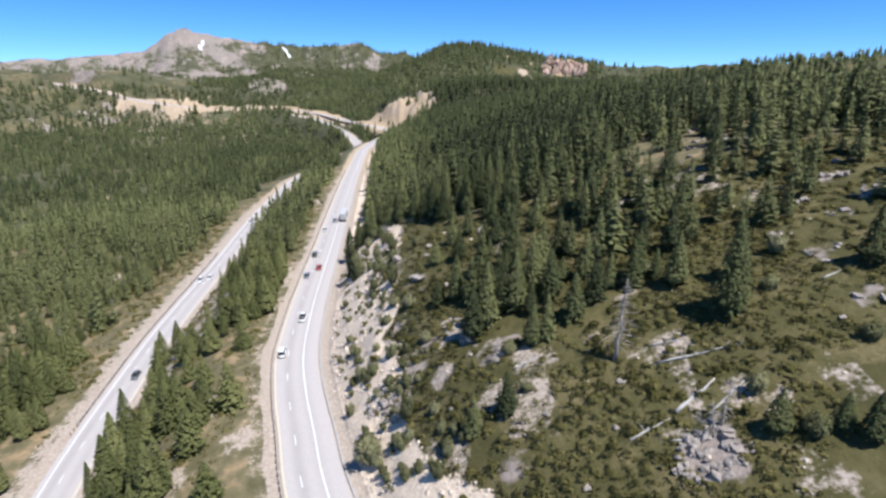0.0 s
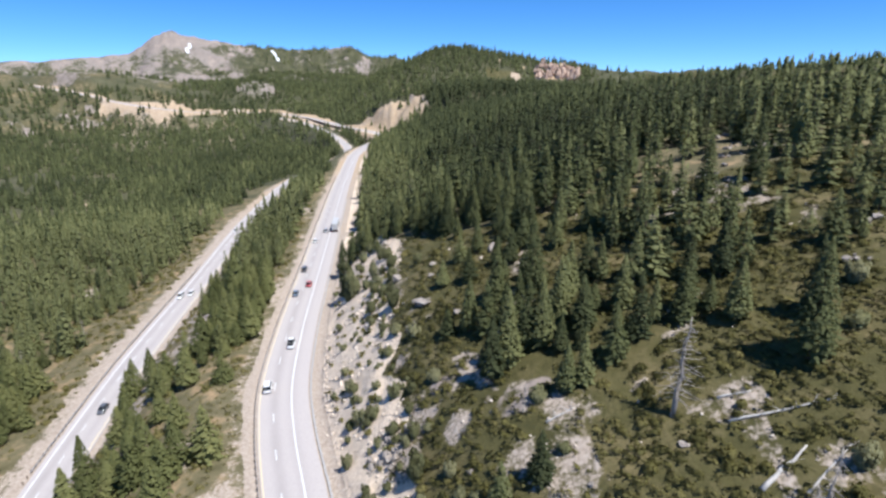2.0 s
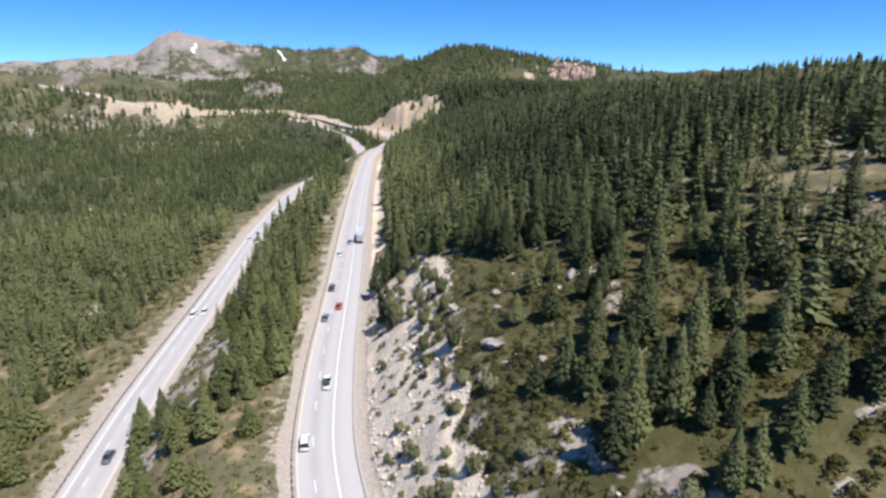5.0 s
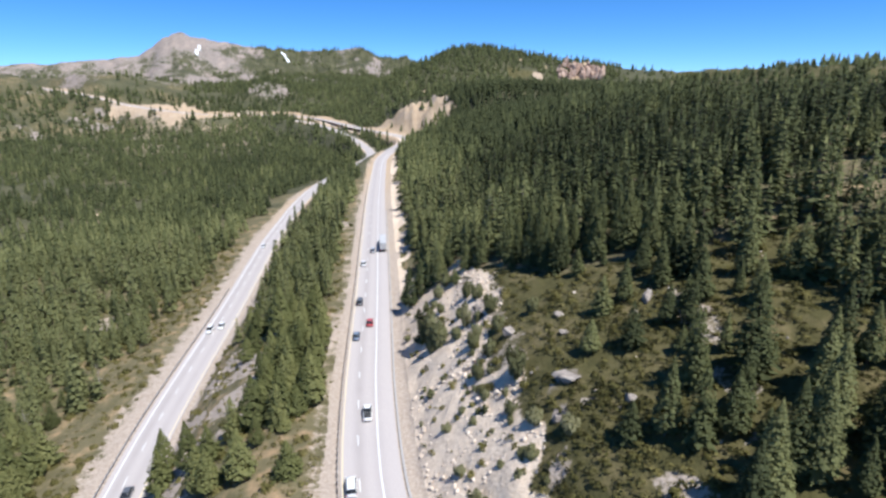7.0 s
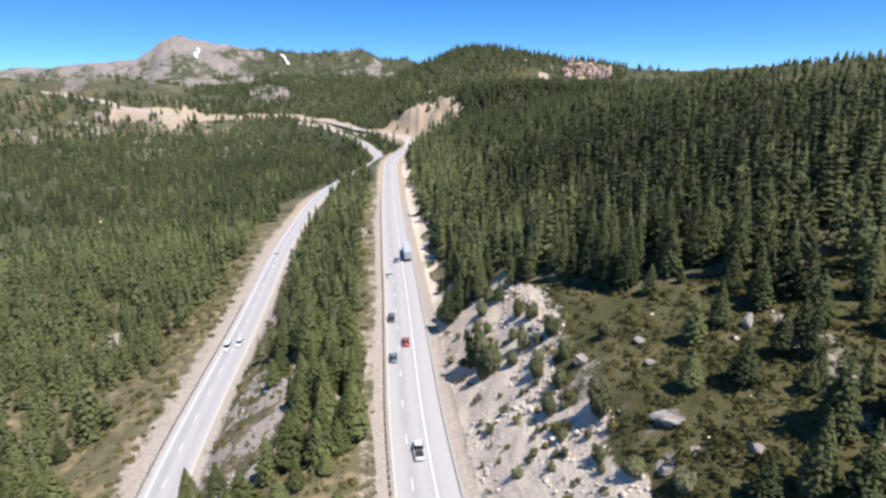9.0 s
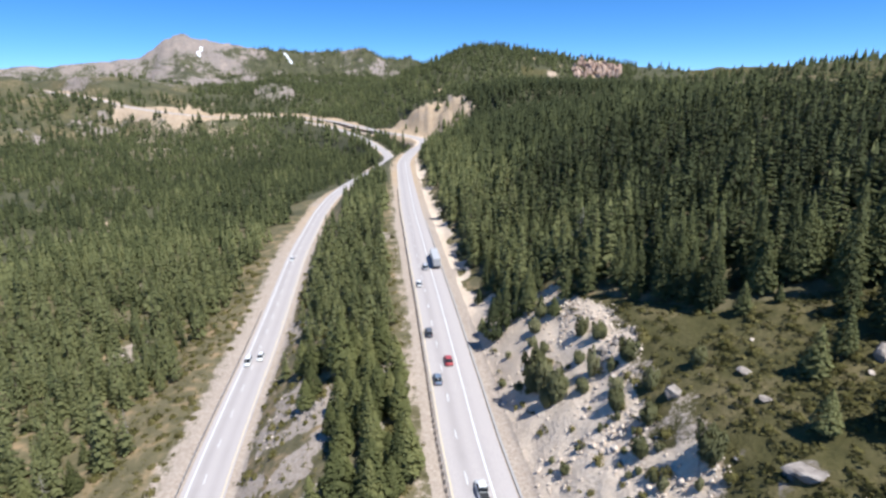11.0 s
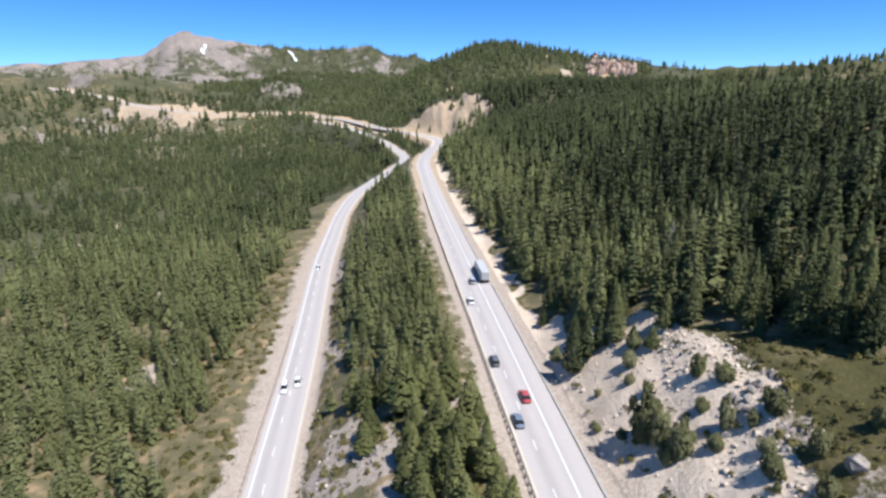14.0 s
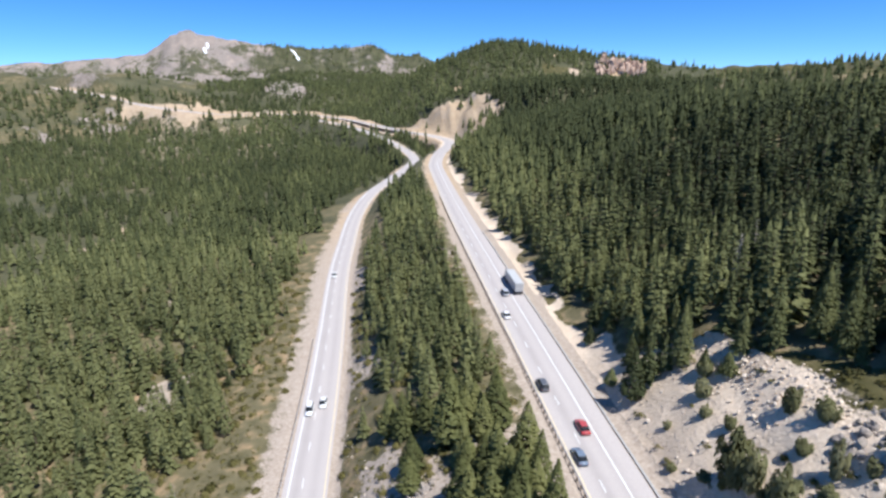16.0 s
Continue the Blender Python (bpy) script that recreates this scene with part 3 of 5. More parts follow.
# ---------- trees ----------
def crown_shape(rng, whorls, blades, tall, wide, sprays, start=0.08, slim=0.36):
    """Needle sprays of a conifer about a trunk at the origin: drooping blades in whorls. Returns triangles."""
    tris = []
    for w in range(whorls):
        f = start + (1 - start) * (w / whorls) ** 0.95
        reach = wide * 1.12 * (1 - f) ** 0.92 * rng.uniform(0.75, 1.15) + 0.1
        turn = rng.uniform(0, 6.28)
        for k in range(blades):
            if rng.random() < 0.07:
                continue
            a = turn + 6.283 * (k + rng.uniform(-0.3, 0.3)) / blades
            ln = reach * rng.uniform(0.7, 1.15)
            z0 = tall * f + rng.uniform(-0.15, 0.15)
            c, s = math.cos(a), math.sin(a)
            wd = ln * rng.uniform(0.8, 1.2) * slim
            droop = ln * rng.uniform(0.10, 0.32)

            def at(l, side, dz):
                return (c * l - s * side, s * l + c * side, z0 + dz)

            base, tip = at(0.0, 0, 0.12 * ln), at(ln, rng.uniform(-0.1, 0.1) * ln, -droop)
            m1, m2 = at(ln * 0.55, wd, -droop * 0.75), at(ln * 0.55, -wd, -droop * 0.75)
            top = at(ln * 0.5, 0, -droop * 0.12)
            tris += [(base, top, m1), (base, m2, top), (top, tip, m1), (top, m2, tip)]
            for _ in range(sprays):
                l, side = ln * rng.uniform(0.4, 0.95), wd * rng.uniform(-1.1, 1.1)
                q = ln * rng.uniform(0.18, 0.3)
                dz = -droop * l / ln
                p0, p1, p2 = at(l - q, side * 0.5, dz + 0.1 * ln), at(l + q * 0.4, side - q * 0.6, dz - 0.05 * ln), at(l + q * 0.6, side + q * 0.6, dz + 0.05 * ln)
                tris.append((p0, p1, p2))
    t = np.array(tris)
    tip_h = tall * 1.0
    for k in range(4):
        a = k * 1.57 + 0.4
        t = np.concatenate([t, [[(0, 0, tip_h + 0.25 * wide * 0.6), (0.14 * wide * math.cos(a), 0.14 * wide * math.sin(a), tip_h - 0.5 * wide),
                                 (0.14 * wide * math.cos(a + 1.6), 0.14 * wide * math.sin(a + 1.6), tip_h - 0.5 * wide)]]])
    return t


def fluffy_shape(rng, count, tall, wide, leaf):
    """A bushy pine: needle tufts all over an egg-shaped crown. Returns triangles."""
    tris = []
    for _ in range(count):
        f = 0.1 + 0.9 * rng.random() ** 1.25
        rr = wide * 1.12 * (1 - f) ** 0.82 * (0.35 + 0.7 * rng.random() ** 0.5) * (0.55 + 0.45 * min(1, (f - 0.05) / 0.18))
        a = rng.uniform(0, 6.28)
        n = Vector((math.cos(a), math.sin(a), rng.uniform(0.2, 1.3))).normalized()
        p = Vector((rr * math.cos(a), rr * math.sin(a), tall * f))
        t1 = n.orthogonal().normalized()
        t1.rotate(Matrix.Rotation(rng.uniform(0, 6.28), 3, n))
        t2 = n.cross(t1)
        q = leaf * rng.uniform(0.6, 1.3) * (0.55 + 0.45 * (1 - f))
        tris.append((tuple(p - t1 * q), tuple(p + t1 * q * 0.5 + t2 * q * 0.8), tuple(p + t1 * q * 0.6 - t2 * q * 0.8 - n * q * 0.5)))
    return np.array(tris)


def cone_shape(rng, layers, sides, tall, wide):
    """A far conifer: a few ragged skirts."""
    tris = []
    for k in range(layers):
        f = 0.1 + 0.9 * k / layers
        top = tall * min(1.0, f + 1.5 / layers)
        turn = rng.uniform(0, 6.28)
        rr = [wide * 1.08 * (1 - f) ** 0.95 * rng.uniform(0.6, 1.15) for _ in range(sides)]
        zz = [tall * f + rng.uniform(-0.07, 0.07) * tall for _ in range(sides)]
        for j in range(sides):
            a, b = turn + 6.283 * j / sides, turn + 6.283 * (j + 1.05) / sides
            tris.append(((0, 0, top), (rr[j] * math.cos(a), rr[j] * math.sin(a), zz[j]), (rr[j] * 0.9 * math.cos(b), rr[j] * 0.9 * math.sin(b), zz[j] + 0.03 * tall)))
    return np.array(tris)


def trunk_shape(tall, radius, sides=6, lean=0.0):
    rings = [(0.0, 1.15, -0.3), (0.05, 0.9, 0), (0.45, 0.6, 0), (0.97, 0.1, 0)]
    verts = [(radius * k * math.cos(6.283 * j / sides) + lean * f * tall, radius * k * math.sin(6.283 * j / sides), f * tall + dz) for f, k, dz in rings for j in range(sides)]
    tris = []
    for i in range(len(rings) - 1):
        for j in range(sides):
            a, b = i * sides + j, i * sides + (j + 1) % sides
            tris += [(verts[a], verts[b], verts[b + sides]), (verts[a], verts[b + sides], verts[a + sides])]
    return np.array(tris)


def leafy(keys, faces, dome):
    """Foliage that shades as one soft crown: outward normals, and triangles that face outward. dome: low round plants."""
    if dome:
        n = keys + [0, 0, 0.15]
    else:
        n = np.column_stack([keys[:, :2], 0.55 * np.hypot(keys[:, 0], keys[:, 1]) + 0.25])
    n = n / np.maximum(np.linalg.norm(n, axis=1), 1e-6)[:, None]
    n = n + np.random.default_rng(len(keys)).normal(0, 0.28, n.shape)
    n = n / np.linalg.norm(n, axis=1)[:, None]
    p = keys[faces]
    g = np.cross(p[:, 1] - p[:, 0], p[:, 2] - p[:, 0])
    inward = (g * n[faces].sum(1)).sum(1) < 0
    return n, np.where(inward[:, None], faces[:, ::-1], faces)


def shade_by(me, normals):
    me.attributes.new("custom_normal", "FLOAT_VECTOR", "POINT").data.foreach_set("vector", np.asarray(normals, np.float32).ravel())


def welded(name, tris, mat, soft=""):
    """A mesh from triangles, with shared corners made one. soft: crown or dome, for foliage."""
    flat = np.asarray(tris, np.float32).reshape(-1, 3)
    keys, inverse = np.unique(np.round(flat, 4), axis=0, return_inverse=True)
    faces = inverse.reshape(-1, 3)
    if not soft:
        return mesh_from(name, keys, faces, mat)
    normals, faces = leafy(keys, faces, soft == "dome")
    me = mesh_from(name, keys, faces, mat, True)
    shade_by(me, normals)
    return me


def joined(name, shapes, kinds, spots, sizes, turns, tones, mat, soft=""):
    """Many plants in one mesh: each a turned and sized copy of a shape, with its tone stored."""
    v_all, f_all, t_all, n_all, base = [], [], [], [], 0
    for k, tris in enumerate(shapes):
        flat = np.asarray(tris, np.float32).reshape(-1, 3)
        keys, inv = np.unique(np.round(flat, 4), axis=0, return_inverse=True)
        inv = inv.reshape(-1, 3)
        if soft:
            nrm, inv = leafy(keys, inv, soft == "dome")
        pick = np.nonzero(kinds == k)[0]
        if not len(pick):
            continue
        c, s = np.cos(turns[pick])[:, None], np.sin(turns[pick])[:, None]
        wide, tall = sizes[pick, 0][:, None], sizes[pick, 1][:, None]
        x = (keys[:, 0] * c - keys[:, 1] * s) * wide + spots[pick, 0][:, None]
        y = (keys[:, 0] * s + keys[:, 1] * c) * wide + spots[pick, 1][:, None]
        z = keys[:, 2] * tall + spots[pick, 2][:, None]
        v_all.append(np.stack([x, y, z], -1).reshape(-1, 3))
        if soft:
            n_all.append(np.stack([nrm[:, 0] * c - nrm[:, 1] * s, nrm[:, 0] * s + nrm[:, 1] * c, np.broadcast_to(nrm[:, 2], x.shape)], -1).reshape(-1, 3))
        f_all.append((inv[None] + (np.arange(len(pick)) * len(keys))[:, None, None] + base).reshape(-1, 3))
        t_all.append(np.repeat(tones[pick], len(keys)))
        base += len(pick) * len(keys)
    me = mesh_from(name, np.concatenate(v_all), np.concatenate(f_all), mat, bool(soft))
    store(me, "tone", np.concatenate(t_all))
    if soft:
        shade_by(me, np.concatenate(n_all))
    return me


def scatter(x0, x1, y0, y1, step, seed):
    """A jittered grid of places."""
    rng = np.random.default_rng(seed)
    gx, gy = np.meshgrid(np.arange(x0, x1, step), np.arange(y0, y1, step))
    return (gx + rng.uniform(-0.48, 0.48, gx.shape) * step).ravel(), (gy + rng.uniform(-0.48, 0.48, gy.shape) * step).ravel(), rng


def in_view(x, y, margin=6.0):
    """Keeps to the country ahead of the flight, where anything can be seen at all."""
    k = np.zeros(x.shape, bool)
    for ex, ey in ((0, 0), (-22, 45), (-50, 78), (-70, 100)):
        a = np.degrees(np.arctan2(x - ex, np.maximum(y - ey, 0.1)))
        k |= (np.abs(a) < 40 + margin) & (y > ey + 20)
    return k


def density(x, y):
    """How thick the woods stand, 0 to 1."""
    yc = np.clip(y, 0, 615)
    u, v = x - line_x(UPPER, yc), x - line_x(LOWER, yc)
    r, az = np.hypot(x - HUB[0], y - HUB[1]), np.degrees(np.arctan2(x - HUB[0], y - HUB[1]))
    big, small = fbm(x, y, 55, 101, 3), fbm(x, y, 18, 103, 3)
    right = (1 - clearing(x, y)) * smooth(12, 20, u + 5 * small) * (0.9 + 0.3 * big)
    thin = 0.42 * smooth(8, 16, x) * smooth(106, 116, y) + 0.2 * smooth(44, 52, x) * smooth(86, 100, y)
    right = np.maximum(right, thin * (1 + 1.2 * small))
    # a belt of smaller trees that comes down the open hillside
    foot = np.interp(x, [-2, 3, 8, 13, 19, 25, 31, 40, 46], [125, 112, 101, 93, 89, 90, 91, 87, 93])
    flank = np.interp(y, [85, 100, 108, 120, 135, 150, 158], [8, 6, 4, 8, 11, 9, 5])
    belt = 0.6 * smooth(-1.5, 2, x - flank) * smooth(-1.5, 2.5, y - foot) * (1 - 0.6 * smooth(42, 52, x)) * (1 + 0.9 * small)
    right = np.maximum(right, belt)
    middle = smooth(-11.5, -15, u) * smooth(10, 15, v) * (smooth(165, 205, y + 1.6 * (u + 24) + 20 * big) * 0.85 + 0.1 + 0.3 * smooth(36, 22, v) * smooth(130, 112, y))
    middle = middle * (1 - smooth(300, 360, y) * (1 - smooth(12, 26, v))) * (1 - smooth(430, 490, y))
    middle = np.maximum(middle, 0.75 * smooth(1.2, 0.8, np.hypot((u + 17.5) / 8, (y - 165) / 26)))
    left = smooth(16, 30, -v + 10 * small + 8 * big) * (0.72 + 0.75 * small + 0.5 * big - 0.15 * smooth(-220, -320, x))
    bare, rock, _, snow, canopy, dirt = masks(x, y, 0 * x)
    bare = np.maximum(bare, np.where((y < 620) & (v > -12), dirt * 0.75, dirt))
    d = np.where(u > 0, right, np.where(v > 0, middle, left))
    far = np.where(az > -9, 0.95, 0.8 + 0.7 * big)
    far = np.where((r > 1150) & (az < -2), np.where(az > -21 + 4 * big, 0.92, 0.12 + 0.5 * fbm(x, y, 150, 107, 3)), far)
    far = far * (1 - 0.55 * smooth(1500, 1640, r) * smooth(-14, -19, az)) * np.where(az > -18, 1 - 0.6 * smooth(2040, 2090, r), r < 2060)
    far = far * np.where(r > 760, smooth(0.1, 0.6, canopy), 1) * (1 - 0.84 * smooth(15.5, 19, az) * smooth(560, 660, r)) * (1 - 0.8 * (np.abs(az - 14.6) < 2.3) * (r > 880) * (r < 1000))
    far = far * (1 - 0.85 * smooth(1.2, 0.7, np.hypot((az - 9.5) / 2.4, (r - 945) / 32)))
    d = np.where(y > 620, far, d)
    # an open stony shoulder high on the hill
    d = d * (1 - 0.72 * smooth(1.15, 0.7, np.hypot((x - 62) / 17, (y - 142) / 21) + 0.5 * small))
    d = d * (1 - 0.5 * smooth(600, 820, r) * smooth(-18, -25, az) * smooth(-0.5, 0.1, small + big))
    d = d * (1 - smooth(0.45, 0.75, bare) * 0.95) * (1 - smooth(0.45, 0.7, rock) * 0.85) * (1 - np.clip(snow * 2, 0, 1))
    near = np.minimum(near_line(UPPER, x, y)[0], near_line(LOWER, x, y)[0])
    return np.where(near < 9.5, 0, np.clip(d, 0, 1))


# trees that stand out on the open hillside: x, y, height, width factor
HILL_TREES = [(10.4, 74.3, 7.4, 0.85), (44, 77.7, 18, 1.05), (6.1, 94.8, 13, 1.0), (8.9, 97, 14.5, 1.0), (12.4, 99.1, 13.5, 1.0), (14.4, 98, 14, 1.0), (15.9, 86, 8, 0.9),
              (18.4, 86.3, 9.3, 0.9), (16.8, 94.5, 6.5, 0.9), (23.3, 88.8, 10, 1.0), (20.5, 97, 11.4, 1.0), (18, 101.8, 14, 1.0), (3.4, 109.5, 12.5, 1.0), (6.3, 106.8, 12, 1.0),
              (9.8, 106.2, 9, 1.0), (21, 108, 12, 1.0), (27.5, 91.5, 12, 1.0), (33.8, 91.5, 10, 1.0), (40, 88, 11, 1.1), (48.4, 85, 13, 1.0), (58.8, 98, 10, 1.1), (64.6, 78.4, 9, 1.1)]
HILL_TREES_UPPER = [(38.8, 102, 10.6, 1.0), (31.5, 105.5, 11, 1.0), (43, 99.4, 12.4, 1.0), (19.9, 106.7, 9, 1.0), (15.3, 113.7, 14, 1.2), (30, 129.4, 9.4, 1.1), (4.3, 126.7, 7.4, 1.0),
                    (7, 139.3, 7.8, 0.9), (13.9, 130.5, 5.7, 0.9), (10.5, 129, 6.4, 0.9), (3, 138.3, 7, 0.9), (-0.5, 111, 5.6, 1.0), (-1.2, 129.2, 6, 1.0), (41, 57.3, 5.8, 1.0),
                    (48.7, 52.6, 6.1, 1.0), (47.1, 55, 4.8, 1.0), (5.3, 73.6, 7, 0.9), (-33.7, 194.6, 11.2, 1.1), (-30.5, 196.2, 10.8, 1.0), (-27.9, 195.3, 8, 1.0), (-25.4, 194.4, 12, 1.0), (-23.5, 189.1, 4.6, 1.1), (-28.8, 207.6, 9, 1.0), (-23.1, 199.3, 9.5, 1.0), (-21.3, 185.4, 4.2, 1.1), (-35.1, 220.6, 4.6, 1.1), (-32.2, 227.8, 9.2, 1.0), (-35.5, 201.7, 4, 1.1), (-31.5, 203, 7.5, 1.0), (-18.2, 187.8, 7, 1.0), (-14.5, 185.4, 10, 1.0), (51.4, 125, 13, 1.0), (61.8, 126.5, 13.5, 1.0)]
MEDIAN_TREES = [(-81, 200.5, 9.5, 1.1), (-78, 198, 10, 1.0), (-52.8, 158, 8.5, 1.1), (-57.7, 157, 9, 1.1), (-64, 160, 9, 1.0), (-83.9, 150, 10.5, 1.0), (-81.5, 143, 10, 1.0),
                (-60, 166, 10, 1.0), (-56, 170, 9, 1.0), (-66, 172, 9, 1.0), (-62, 150, 8, 1.0), (-70, 141, 8, 1.0), (-54, 147, 7, 1.0), (-66, 131, 8.5, 1.0), (-72, 124, 9, 1.0), (-61, 119, 7, 1.0)]


def stand_tone(x, y):
    """Needle tone: light olive pines in the valley, darker woods on the hill."""
    # the hill's drop in tone puts its shaded side into the needle colour
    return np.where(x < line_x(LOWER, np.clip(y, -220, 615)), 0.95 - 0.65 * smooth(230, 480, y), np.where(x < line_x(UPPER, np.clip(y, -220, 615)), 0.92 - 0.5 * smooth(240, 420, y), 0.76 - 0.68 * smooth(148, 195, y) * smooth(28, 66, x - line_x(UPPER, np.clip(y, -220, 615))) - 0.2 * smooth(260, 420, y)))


def build_woods():
    rng = random.Random(5)
    fine = [np.concatenate([crown_shape(rng, 19, 8, 10.0, w, 1, 0.06, 0.2), fluffy_shape(rng, 380, 10.0, w * 1.05, 0.34)]) for w in (1.8, 2.2)]
    fine += [fluffy_shape(rng, 900, 10.0, w, 0.36) for w in (2.0, 1.7)]
    big_crown = np.concatenate([crown_shape(rng, 24, 9, 10.0, 2.0, 1, 0.06, 0.12), fluffy_shape(rng, 1200, 10.0, 1.95, 0.22)])
    close_fine = [crown_shape(rng, 14, 7, 10.0, w, 1, 0.08, 0.28) for w in (1.6, 1.9, 2.2)] + [fluffy_shape(rng, 260, 10.0, w, 0.5) for w in (1.7, 2.1)]
    medium = [crown_shape(rng, 10, 5, 10.0, w, 0) for w in (1.7, 2.0, 2.3)] + [fluffy_shape(rng, 120, 10.0, w, 0.75) for w in (1.7, 2.1)]
    coarse = [cone_shape(rng, 5, 6, 10.0, w) for w in (2.0, 2.4, 2.7)]
    speck = [cone_shape(rng, 3, 4, 10.0, w) for w in (2.0, 2.4)]
    trunk = trunk_shape(10.0, 0.17)
    thin_trunk = trunk_shape(10.0, 0.17, 4)

    x, y, g = scatter(-235, 150, 40, 330, 3.7, 1)
    k = in_view(x, y)
    x, y = x[k], y[k]
    k = g.random(len(x)) < density(x, y)
    x, y = x[k], y[k]
    z = terrain(x, y)
    n = len(x)
    tall = np.clip(g.normal(0.92, 0.27, n), 0.35, 1.6)
    tall = np.where(clearing(x, y) > 0.5, tall * 0.85, tall)
    uphill = x - line_x(UPPER, y) > 12
    tall = np.where(uphill & (clearing(x, y) < 0.5), tall * 1.22, tall)
    tall = np.where((x - line_x(UPPER, y) > 85) & (y > 130), tall * g.uniform(0.75, 1.2, n), tall)
    tall = np.minimum(tall, 1.7)
    size = np.stack([tall ** 0.6 * g.uniform(0.8, 1.15, n), tall], -1)
    size[:, 0] *= np.where(uphill, g.uniform(1.0, 1.35, n), g.uniform(1.05, 1.45, n))
    size[:, 1] *= np.where(x < line_x(LOWER, y), 1.12, 1.0)
    known = np.array(HILL_TREES + HILL_TREES_UPPER + MEDIAN_TREES)
    known[:, 3] *= np.where(known[:, 2] < 9, 1.3, 1.2)
    known[:, 2] *= np.where((known[:, 2] > 9) & (known[:, 1] < 112) & (known[:, 0] > 0), 0.86, 1.0)
    away = np.array([np.hypot(known[:, 0] - a, known[:, 1] - b).min() for a, b in zip(x, y)]) > 2.2
    x, y, z, tall, size = x[away], y[away], z[away], tall[away], size[away]
    x, y = np.concatenate([known[:, 0], x]), np.concatenate([known[:, 1], y])
    z = np.concatenate([terrain(known[:, 0], known[:, 1]), z])
    tall = np.concatenate([known[:, 2] / 10, tall])
    size = np.concatenate([np.stack([(known[:, 2] / 10) ** 0.6 * known[:, 3], known[:, 2] / 10], -1), size])
    n = len(x)
    spot = np.stack([x, y, z], -1)
    turn, tone = g.uniform(0, 6.28, n), np.clip(stand_tone(x, y) + 0.3 * fbm(x, y, 35, 111, 2) + g.normal(0, 0.24, n), 0, 1)
    dist = np.minimum(np.hypot(x - 0, y - 20), np.hypot(x + 60, y - 110))
    # the nearest ones stand singly
    dist[: len(known)] *= 0.2
    order = np.argsort(dist)
    single = order[:300]
    stem = welded("trunk", trunk, BARK)

    def single_trees(picks, crowns, label, young, old):
        """One tree for each crown, and copies of them for the rest."""
        first = []
        for n_, i in enumerate(picks):
            m = pose(*spot[i], 0, 0, math.degrees(turn[i]))
            if n_ < len(crowns):
                ob = tagged(new("conifer", None), label, "tree", "conifers along the highway")
                ob.empty_display_size = 0.2
                part("trunk", stem, ob)
                part("crown", crowns[n_], ob)
                ob.matrix_basis = m
                first.append(ob)
            else:
                ob = copy_thing(first[len(first) - 1 if tall[i] > 1.15 else n_ % (len(first) - 1)], m)
            ob.scale = (size[i, 0], size[i, 0], size[i, 1])
            if tall[i] < 0.6:
                tagged(ob, young)
            elif tall[i] > 1.1:
                tagged(ob, old)

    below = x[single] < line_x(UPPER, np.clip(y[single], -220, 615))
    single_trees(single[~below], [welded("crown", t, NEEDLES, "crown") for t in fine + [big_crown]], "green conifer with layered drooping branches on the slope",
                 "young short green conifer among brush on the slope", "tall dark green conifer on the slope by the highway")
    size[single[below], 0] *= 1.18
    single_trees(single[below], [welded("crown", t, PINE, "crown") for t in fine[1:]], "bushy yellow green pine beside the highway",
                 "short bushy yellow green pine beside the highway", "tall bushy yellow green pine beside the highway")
    rest = np.ones(n, bool)
    rest[single] = False
    close = rest & (dist < 150)
    medium_k = rest & ~close

    def mass(shapes, k):
        kinds = g.integers(0, len(shapes), int(k.sum()))
        return joined("crowns", shapes, kinds, spot[k], size[k], turn[k], tone[k], NEEDLES_MASS, "crown")

    forest = tagged(new("forest", None), "dense conifer forest covering both sides of the highway", "forest", kind="stuff")
    part("crowns", mass(close_fine, close), forest)
    part("crowns", mass(medium, medium_k), forest)
    show = rest & (dist < 230)
    part("trunks", joined("trunks", [thin_trunk], np.zeros(int(show.sum()), int), spot[show], size[show], turn[show], tone[show], BARK), forest)

    # further off
    x, y, g2 = scatter(-620, 330, 60, 770, 4.6, 2)
    keep = in_view(x, y, 3) & ~((x > -235) & (x < 150) & (y < 330)) & (np.hypot(x - HUB[0], y - HUB[1]) < 700)
    x, y = x[keep], y[keep]
    keep = g2.random(len(x)) < density(x, y)
    x, y = x[keep], y[keep]
    n = len(x)
    t = np.clip(g2.normal(0.95, 0.2, n), 0.45, 1.5) * np.where(x > line_x(UPPER, np.clip(y, -220, 615)), 1.25, 1.0)
    me = joined("crowns", coarse, g2.integers(0, len(coarse), n), np.stack([x, y, terrain(x, y)], -1), np.stack([t ** 0.6 * 1.05, t], -1),
                g2.uniform(0, 6.28, n), np.clip(stand_tone(x, y) + 0.3 * fbm(x, y, 60, 113, 2) + g2.normal(0, 0.22, n), 0, 1), NEEDLES_MASS, "crown")
    part("crowns", me, forest)
    x, y, g3 = scatter(-1700, 900, 450, 2350, 7.2, 3)
    r, az = np.hypot(x - HUB[0], y - HUB[1]), np.degrees(np.arctan2(x - HUB[0], y - HUB[1]))
    keep = (np.abs(az) < 43) & (r >= 700) & (r < np.where(az > -2, 1090, 2215))
    x, y = x[keep], y[keep]
    keep = g3.random(len(x)) < density(x, y) * np.where(np.hypot(x - HUB[0], y - HUB[1]) > 1250, 0.7, 1.0)
    x, y = x[keep], y[keep]
    n = len(x)
    t = np.clip(g3.normal(1.1, 0.25, n), 0.5, 1.7)
